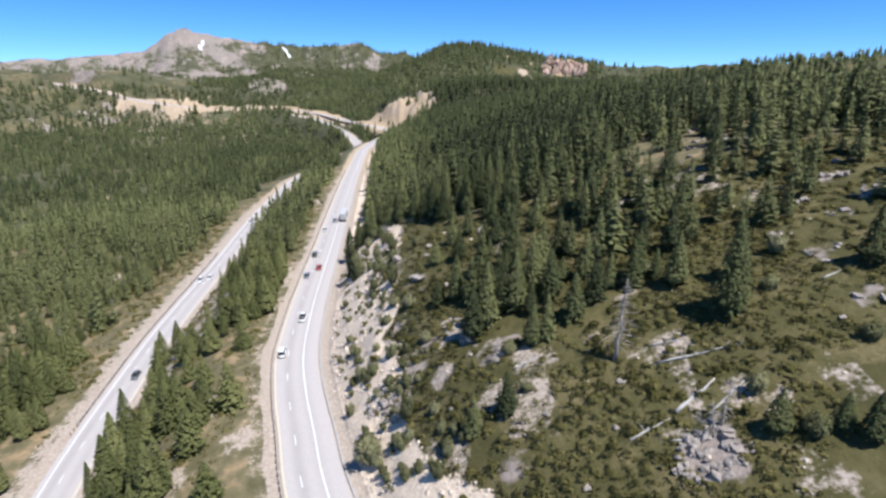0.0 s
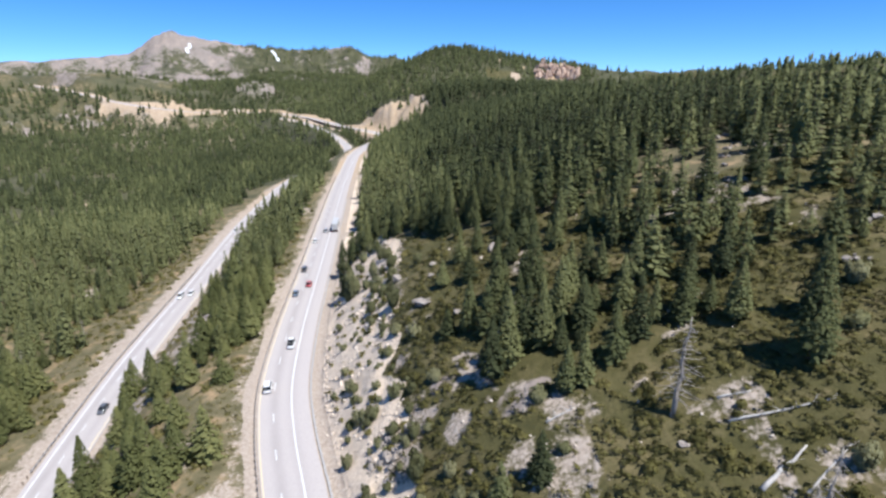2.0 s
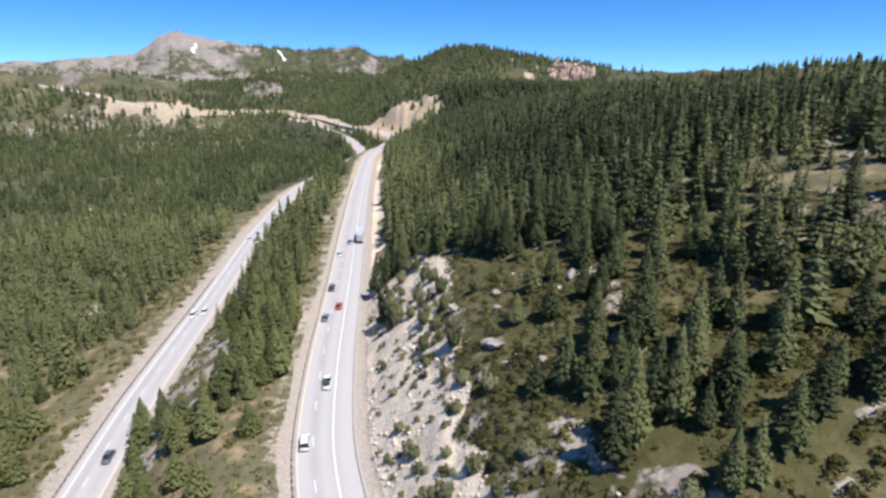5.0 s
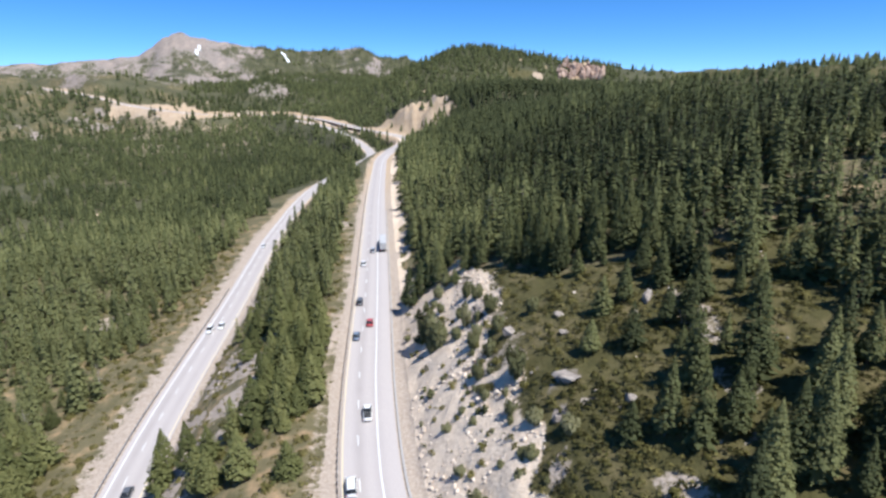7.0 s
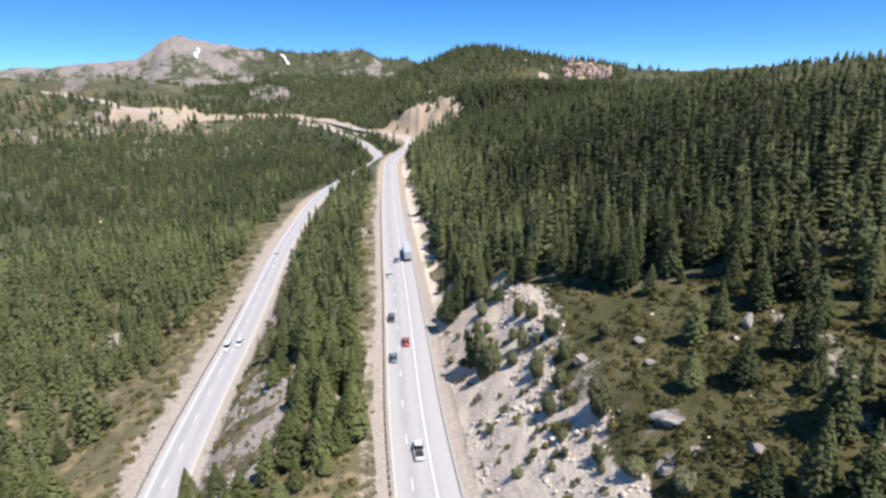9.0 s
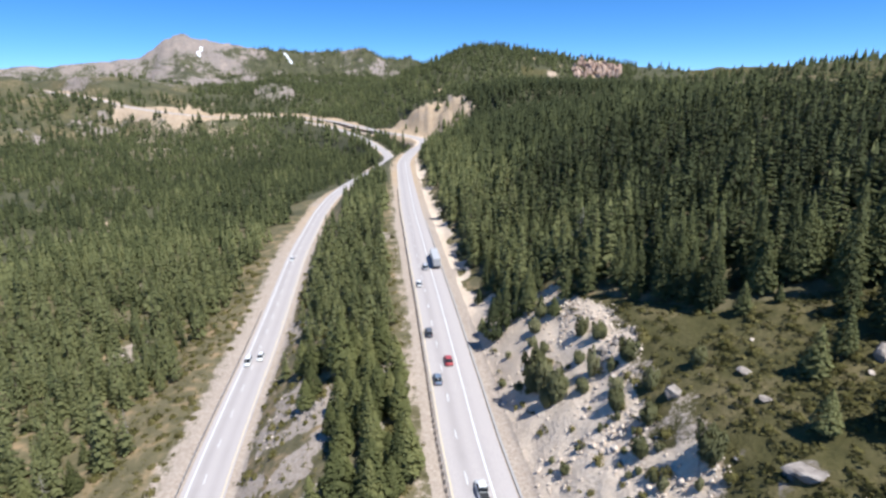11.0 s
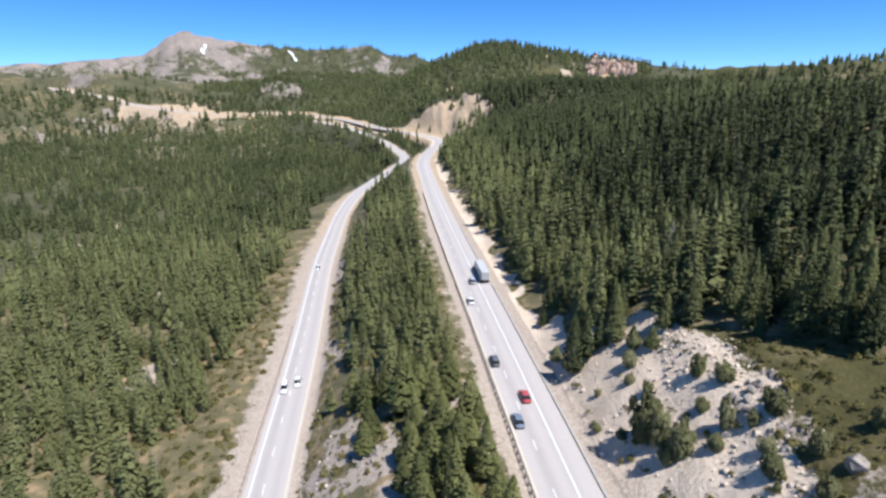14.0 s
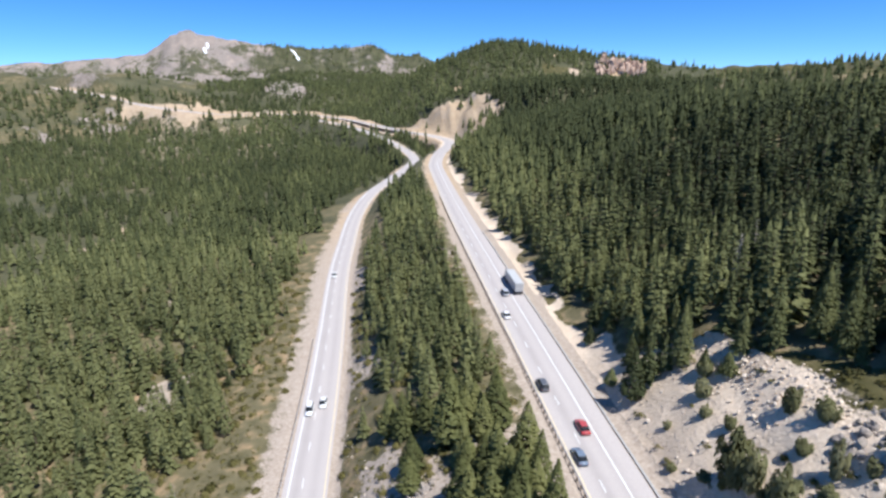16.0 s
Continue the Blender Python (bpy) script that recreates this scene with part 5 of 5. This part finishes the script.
# ---------- road furniture and markings ----------
def along(line, offset, y0, y1, step):
    """Points every step metres on a line set off to its right, with their headings."""
    tangent = np.gradient(line[:, :2], axis=0)
    tangent /= np.linalg.norm(tangent, axis=1)[:, None]
    p = np.column_stack([line[:, 0] + tangent[:, 1] * offset, line[:, 1] - tangent[:, 0] * offset, line[:, 2]])
    k = (line[:, 1] > y0 - 4) & (line[:, 1] < y1 + 4)
    p = p[k]
    s = np.concatenate([[0], np.cumsum(np.linalg.norm(np.diff(p[:, :2], axis=0), axis=1))])
    at = np.arange(0, s[-1], step)
    q = np.column_stack([np.interp(at, s, p[:, i]) for i in range(3)])
    d = np.column_stack([np.interp(at + 0.5, s, p[:, i]) - np.interp(at - 0.5, s, p[:, i]) for i in range(2)])
    return q, np.degrees(np.arctan2(-d[:, 0], d[:, 1]))


def edge_line(road, line, offset, y1, mat, label, half=0.09):
    near = line[(line[:, 1] > 20) & (line[:, 1] < y1)]
    part("edge_line", ribbon("edge_line", near, [offset - half, offset + half], 0.106, mat, None, 0.003), road, label)


edge_line(road_upper, UPPER, 1.65, 560, WHITE_PAINT, "solid white edge line", 0.12)
edge_line(road_upper, UPPER, -4.85, 560, YELLOW_PAINT, "faded yellow edge line")
edge_line(road_lower, LOWER, -3.3, 560, WHITE_PAINT, "solid white edge line", 0.12)
edge_line(road_lower, LOWER, 3.9, 560, YELLOW_PAINT, "faded yellow edge line")


def dashes(road, line, offset, y0, y1):
    bm = bmesh.new()
    bmesh.ops.create_cube(bm, size=1.0, matrix=Matrix.Diagonal((0.16, 3.2, 0.006, 1)))
    me = from_bm("lane_dash", bm, WHITE_PAINT)
    q, turn = along(line, offset, y0, y1, 12.2)
    for (x, y, z), a in zip(q, turn):
        part("lane_dash", me, road).matrix_basis = pose(x, y, z + 0.106, 0, 0, a)


dashes(road_upper, UPPER, -2.05, 60, 420)
dashes(road_lower, LOWER, -0.7, 80, 420)


def box(w, d, h, bevel=0.0):
    bm = bmesh.new()
    bmesh.ops.create_cube(bm, size=1.0, matrix=Matrix.Diagonal((w, d, h, 1)))
    if bevel:
        bmesh.ops.bevel(bm, geom=bm.edges[:], offset=bevel, segments=1, affect="EDGES")
    return bm


def guardrail(line, offset, y0, y1, label):
    ob = tagged(new("guardrail", None), label, "guardrail")
    post = from_bm("post", box(0.18, 0.2, 0.95, 0.015), POST_WOOD)
    q, turn = along(line, offset, y0, y1, 1.905)
    for (x, y, z), a in zip(q, turn):
        part("post", post, ob).matrix_basis = pose(x, y, z + 0.36, 0, 0, a)
    # a beam with two waves
    prof = [(-0.02, 0.40), (0.05, 0.47), (0.05, 0.52), (-0.02, 0.56), (0.05, 0.62), (0.05, 0.67), (-0.02, 0.72)]
    k = (line[:, 1] > y0 - 2) & (line[:, 1] < y1 + 2)
    near = line[k]
    tangent = np.gradient(near[:, :2], axis=0)
    tangent /= np.linalg.norm(tangent, axis=1)[:, None]
    right = np.stack([tangent[:, 1], -tangent[:, 0]], -1)
    sign = 1 if offset < 0 else -1
    rows = []
    for o, h in prof + [(o - 0.012, h) for o, h in prof[::-1]]:
        rows.append(np.column_stack([near[:, :2] + right * (offset + sign * (o + 0.14)), near[:, 2] + h + 0.06]))
    n, c = len(near), len(rows)
    verts = np.stack(rows, 1).reshape(-1, 3)
    i, j = np.meshgrid(np.arange(n - 1), np.arange(c), indexing="ij")
    faces = np.stack([i * c + j, i * c + (j + 1) % c, (i + 1) * c + (j + 1) % c, (i + 1) * c + j], -1).reshape(-1, 4)
    part("rail", mesh_from("rail", verts, faces, GALVANISED), ob, "dull galvanised steel rail")


guardrail(UPPER, -5.75, 72, 400, "steel guardrail on timber posts beside the uphill carriageway")
guardrail(LOWER, -5.2, 120, 262, "steel guardrail on timber posts beside the downhill carriageway")

# a low paved dike along the foot of the cut
DIKE = plain("grey asphalt dike", [(0.3, (0.30, 0.285, 0.275)), (0.7, (0.40, 0.385, 0.37))], 3)
tagged(new("kerb", ribbon("kerb", stretch(UPPER, 60, 330), [HALF_UPPER + 0.35, HALF_UPPER + 0.45, HALF_UPPER + 0.6, HALF_UPPER + 0.75], 0.16, DIKE, None, 0.4)),
       "low grey asphalt dike at the road's edge", "kerb", kind="structure")


# ---------- vehicles ----------
def paint(name, colour):
    m, t, b = material(name, 0.3)
    n = noise_node(t, 9.0, 3, t.nodes.new("ShaderNodeTexCoord").outputs["Object"])
    t.links.new(mix(t, calc(t, "MULTIPLY", n, 0.25), colour, tuple(c * 0.7 + 0.05 for c in colour)), b.inputs["Base Color"])
    b.inputs["Coat Weight"].default_value = 0.6
    b.inputs["Specular IOR Level"].default_value = 0.5
    return m


GLASS = plain("dark tinted glass", [(0.3, (0.015, 0.017, 0.02)), (0.7, (0.03, 0.033, 0.036))], 2, 0.08, 0.0)
TYRE = plain("black tyre rubber", [(0.3, (0.015, 0.015, 0.015)), (0.7, (0.035, 0.035, 0.035))], 8)
RIM = plain("silver alloy", [(0.3, (0.5, 0.5, 0.51)), (0.7, (0.62, 0.62, 0.63))], 5, 0.35, 0.05, 0.01, 0.8)
LAMP_RED = plain("red lamp lens", [(0.3, (0.35, 0.01, 0.01)), (0.7, (0.5, 0.02, 0.02))], 4, 0.2, 0.0)
LAMP_CLEAR = plain("clear lamp lens", [(0.3, (0.7, 0.7, 0.7)), (0.7, (0.85, 0.85, 0.85))], 4, 0.15, 0.0)
BLACK = plain("black plastic", [(0.3, (0.02, 0.02, 0.02)), (0.7, (0.05, 0.05, 0.05))], 6, 0.6, 0.1)


def loft(sections):
    """Closed body through rounded cross sections: (y, half width, bottom, top, shoulder)."""
    bm = bmesh.new()
    rings = []
    for y, w, b, t, k in sections:
        pts = [(-w, b), (-w, b + (t - b) * 0.55), (-w * k, t), (w * k, t), (w, b + (t - b) * 0.55), (w, b)]
        rings.append([bm.verts.new((x, y, z)) for x, z in pts])
    for a, c in zip(rings, rings[1:]):
        for j in range(6):
            bm.faces.new((a[j], c[j], c[(j + 1) % 6], a[(j + 1) % 6]))
    bm.faces.new(rings[0])
    bm.faces.new(rings[-1][::-1])
    bmesh.ops.recalc_face_normals(bm, faces=bm.faces[:])
    bmesh.ops.bevel(bm, geom=bm.edges[:], offset=0.035, segments=2, affect="EDGES", clamp_overlap=True)
    return bm


def wheel_into(ob, x, y, r, width, shared):
    if "tyre" not in shared:
        bm = bmesh.new()
        bmesh.ops.create_cone(bm, cap_ends=True, segments=16, radius1=r, radius2=r, depth=width, matrix=Matrix.Rotation(radians(90), 4, "Y"))
        bmesh.ops.bevel(bm, geom=bm.edges[:], offset=0.03, segments=1, affect="EDGES", clamp_overlap=True)
        shared["tyre"] = from_bm("wheel", bm, TYRE)
        bm = bmesh.new()
        bmesh.ops.create_cone(bm, cap_ends=True, segments=12, radius1=r * 0.62, radius2=r * 0.5, depth=width + 0.03, matrix=Matrix.Rotation(radians(90), 4, "Y"))
        shared["rim"] = from_bm("rim", bm, RIM)
    w = part("wheel", shared["tyre"], ob)
    w.location = (x, y, r)
    part("rim", shared["rim"], w)


def car(name, colour, label, style):
    """style: sedan, suv or pickup. Its front points to +y."""
    ob = tagged(new(name, None), label, "car", "cars on the highway")
    body_paint = paint("car paint", colour)
    tall = {"sedan": 1.42, "suv": 1.75, "pickup": 1.82}[style]
    ln = {"sedan": 2.35, "suv": 2.4, "pickup": 2.75}[style]
    belt = tall * 0.56
    part("body", from_bm("body", loft([(-ln, 0.78, 0.35, belt * 0.88, 0.85), (-ln * 0.93, 0.88, 0.24, belt * 0.98, 0.88), (-ln * 0.3, 0.92, 0.2, belt, 0.9),
                                       (ln * 0.4, 0.92, 0.2, belt, 0.9), (ln * 0.88, 0.86, 0.24, belt * 0.84, 0.86), (ln, 0.72, 0.34, belt * 0.66, 0.85)]), body_paint, True), ob)
    if style == "pickup":
        cab = [(-0.55, 0.84, belt - 0.05, belt, 0.95), (-0.4, 0.82, belt - 0.05, tall, 0.84), (0.7, 0.82, belt - 0.05, tall, 0.84), (1.35, 0.86, belt - 0.05, belt + 0.02, 0.95)]
        part("bed", from_bm("bed", box(1.5, 1.9, 0.04, 0.01), BLACK), ob).location = (0, -1.6, belt + 0.015)
    else:
        back = -ln * (0.96 if style == "suv" else 0.74)
        cab = [(back, 0.84, belt - 0.05, belt, 0.95), (back + (0.25 if style == "suv" else 0.55), 0.8, belt - 0.05, tall, 0.82), (0.35, 0.8, belt - 0.05, tall, 0.82), (1.25, 0.86, belt - 0.05, belt + 0.02, 0.95)]
    part("cabin_glass", from_bm("cabin_glass", loft(cab), GLASS, True), ob, "dark tinted glass round the cabin")
    y0, y1 = cab[1][0], cab[2][0]
    part("roof", from_bm("roof", box(1.28, y1 - y0 + 0.12, 0.07, 0.03), body_paint), ob).location = (0, (y0 + y1) / 2, tall + 0.01)
    shared = {}
    for x in (-0.82, 0.82):
        for y in (-ln * 0.6, ln * 0.62):
            wheel_into(ob, x, y, 0.34 if style == "sedan" else 0.38, 0.22, shared)
        part("tail_light", from_bm("tail_light", box(0.3, 0.06, 0.16, 0.02), LAMP_RED), ob).location = (x * 0.8, -ln * 0.985, belt * 0.78)
        part("headlight", from_bm("headlight", box(0.34, 0.08, 0.14, 0.02), LAMP_CLEAR), ob).location = (x * 0.78, ln * 0.955, belt * 0.66)
        part("mirror", from_bm("mirror", box(0.2, 0.1, 0.13, 0.03), body_paint), ob).location = (x * 1.2, 0.75, belt + 0.1)
    return ob


def put_on(ob, line, offset, y, back=False):
    tangent = np.gradient(line[:, :2], axis=0)
    k = int(np.argmin(abs(line[:, 1] - y)))
    tx, ty = tangent[k] / np.linalg.norm(tangent[k])
    f = (y - line[k, 1]) / ty
    x = line[k, 0] + tx * f + ty * offset
    ob.matrix_basis = pose(x, y - tx * offset, line[k, 2] + 0.1, 0, 0, math.degrees(math.atan2(-tx, ty)) + (180 if back else 0))
    return ob


WHITE, SILVER, RED, DARK, BLUE = (0.75, 0.75, 0.74), (0.42, 0.43, 0.45), (0.40, 0.06, 0.06), (0.10, 0.105, 0.115), (0.15, 0.19, 0.25)
for name, colour, label, style, offset, y in (
        ("car", RED, "red sedan with dark windows driving on the highway", "sedan", -0.2, 189), ("car", BLUE, "dark blue sedan driving on the highway", "sedan", -3.5, 181),
        ("car", DARK, "dark grey sports utility car driving on the highway", "suv", -3.5, 204), ("car", WHITE, "white sedan driving on the concrete highway", "sedan", -3.4, 240),
        ("pickup_truck", WHITE, "white pickup truck driving on the highway", "pickup", -0.2, 146),
        ("car", WHITE, "white sports utility car driving on the highway", "suv", -3.5, 125.5), ("car", SILVER, "silver sports utility car driving on the highway", "suv", -0.2, 256)):
    put_on(car(name, colour, label, style), UPPER, offset, y)
for colour, label, style, offset, y in ((WHITE, "white sports utility car coming down the highway", "suv", -2.2, 222), (WHITE, "white sedan coming down the highway", "sedan", 0.9, 225),
                                        (WHITE, "white sedan coming down the far stretch of highway", "sedan", -1.5, 322), (DARK, "dark sedan coming down the highway", "sedan", 1.2, 143)):
    put_on(car("car", colour, label, style), LOWER, offset, y, True)


def semi_truck():
    ob = tagged(new("semi_truck", None), "parked semi truck with a long grey box trailer on the shoulder", "truck")
    steel = plain("grey painted trailer panels", [(0.3, (0.40, 0.40, 0.40)), (0.7, (0.48, 0.48, 0.48))], 1.2, 0.5, 0.1)
    cab_paint = paint("grey cab paint", (0.45, 0.45, 0.46))
    part("trailer", from_bm("trailer", box(2.55, 12.2, 2.75, 0.05), steel), ob).location = (0, 6.1, 2.5)
    part("trailer_door", from_bm("trailer_door", box(1.18, 0.05, 2.5, 0.02), steel), ob).location = (-0.61, -0.03, 2.5)
    part("trailer_door", from_bm("trailer_door", box(1.18, 0.05, 2.5, 0.02), steel), ob).location = (0.61, -0.03, 2.5)
    part("chassis", from_bm("chassis", box(1.0, 15.5, 0.25, 0.03), BLACK), ob).location = (0, 8.0, 0.98)
    part("bumper", from_bm("bumper", box(2.3, 0.12, 0.15, 0.02), BLACK), ob).location = (0, 0.1, 0.55)
    part("cab", from_bm("cab", loft([(12.7, 1.2, 0.8, 3.5, 0.9), (13.0, 1.22, 0.7, 3.7, 0.9), (14.4, 1.22, 0.6, 3.3, 0.88), (14.9, 1.2, 0.6, 2.2, 0.92), (16.3, 1.0, 0.6, 1.9, 0.85)]), cab_paint, True), ob)
    part("windscreen", from_bm("windscreen", box(2.0, 0.06, 0.8, 0.02), GLASS), ob).matrix_basis = pose(0, 14.72, 2.75, -24, 0, 0)
    shared = {}
    for y in (1.2, 2.45, 11.3, 12.5, 15.4):
        for x in (-1.05, 1.05):
            wheel_into(ob, x, y, 0.5, 0.45, shared)
    for x in (-1.0, 1.0):
        part("tail_light", from_bm("tail_light", box(0.25, 0.06, 0.14, 0.02), LAMP_RED), ob).location = (x, 0.0, 0.75)
    return ob


put_on(semi_truck(), UPPER, 3.75, 254.5)
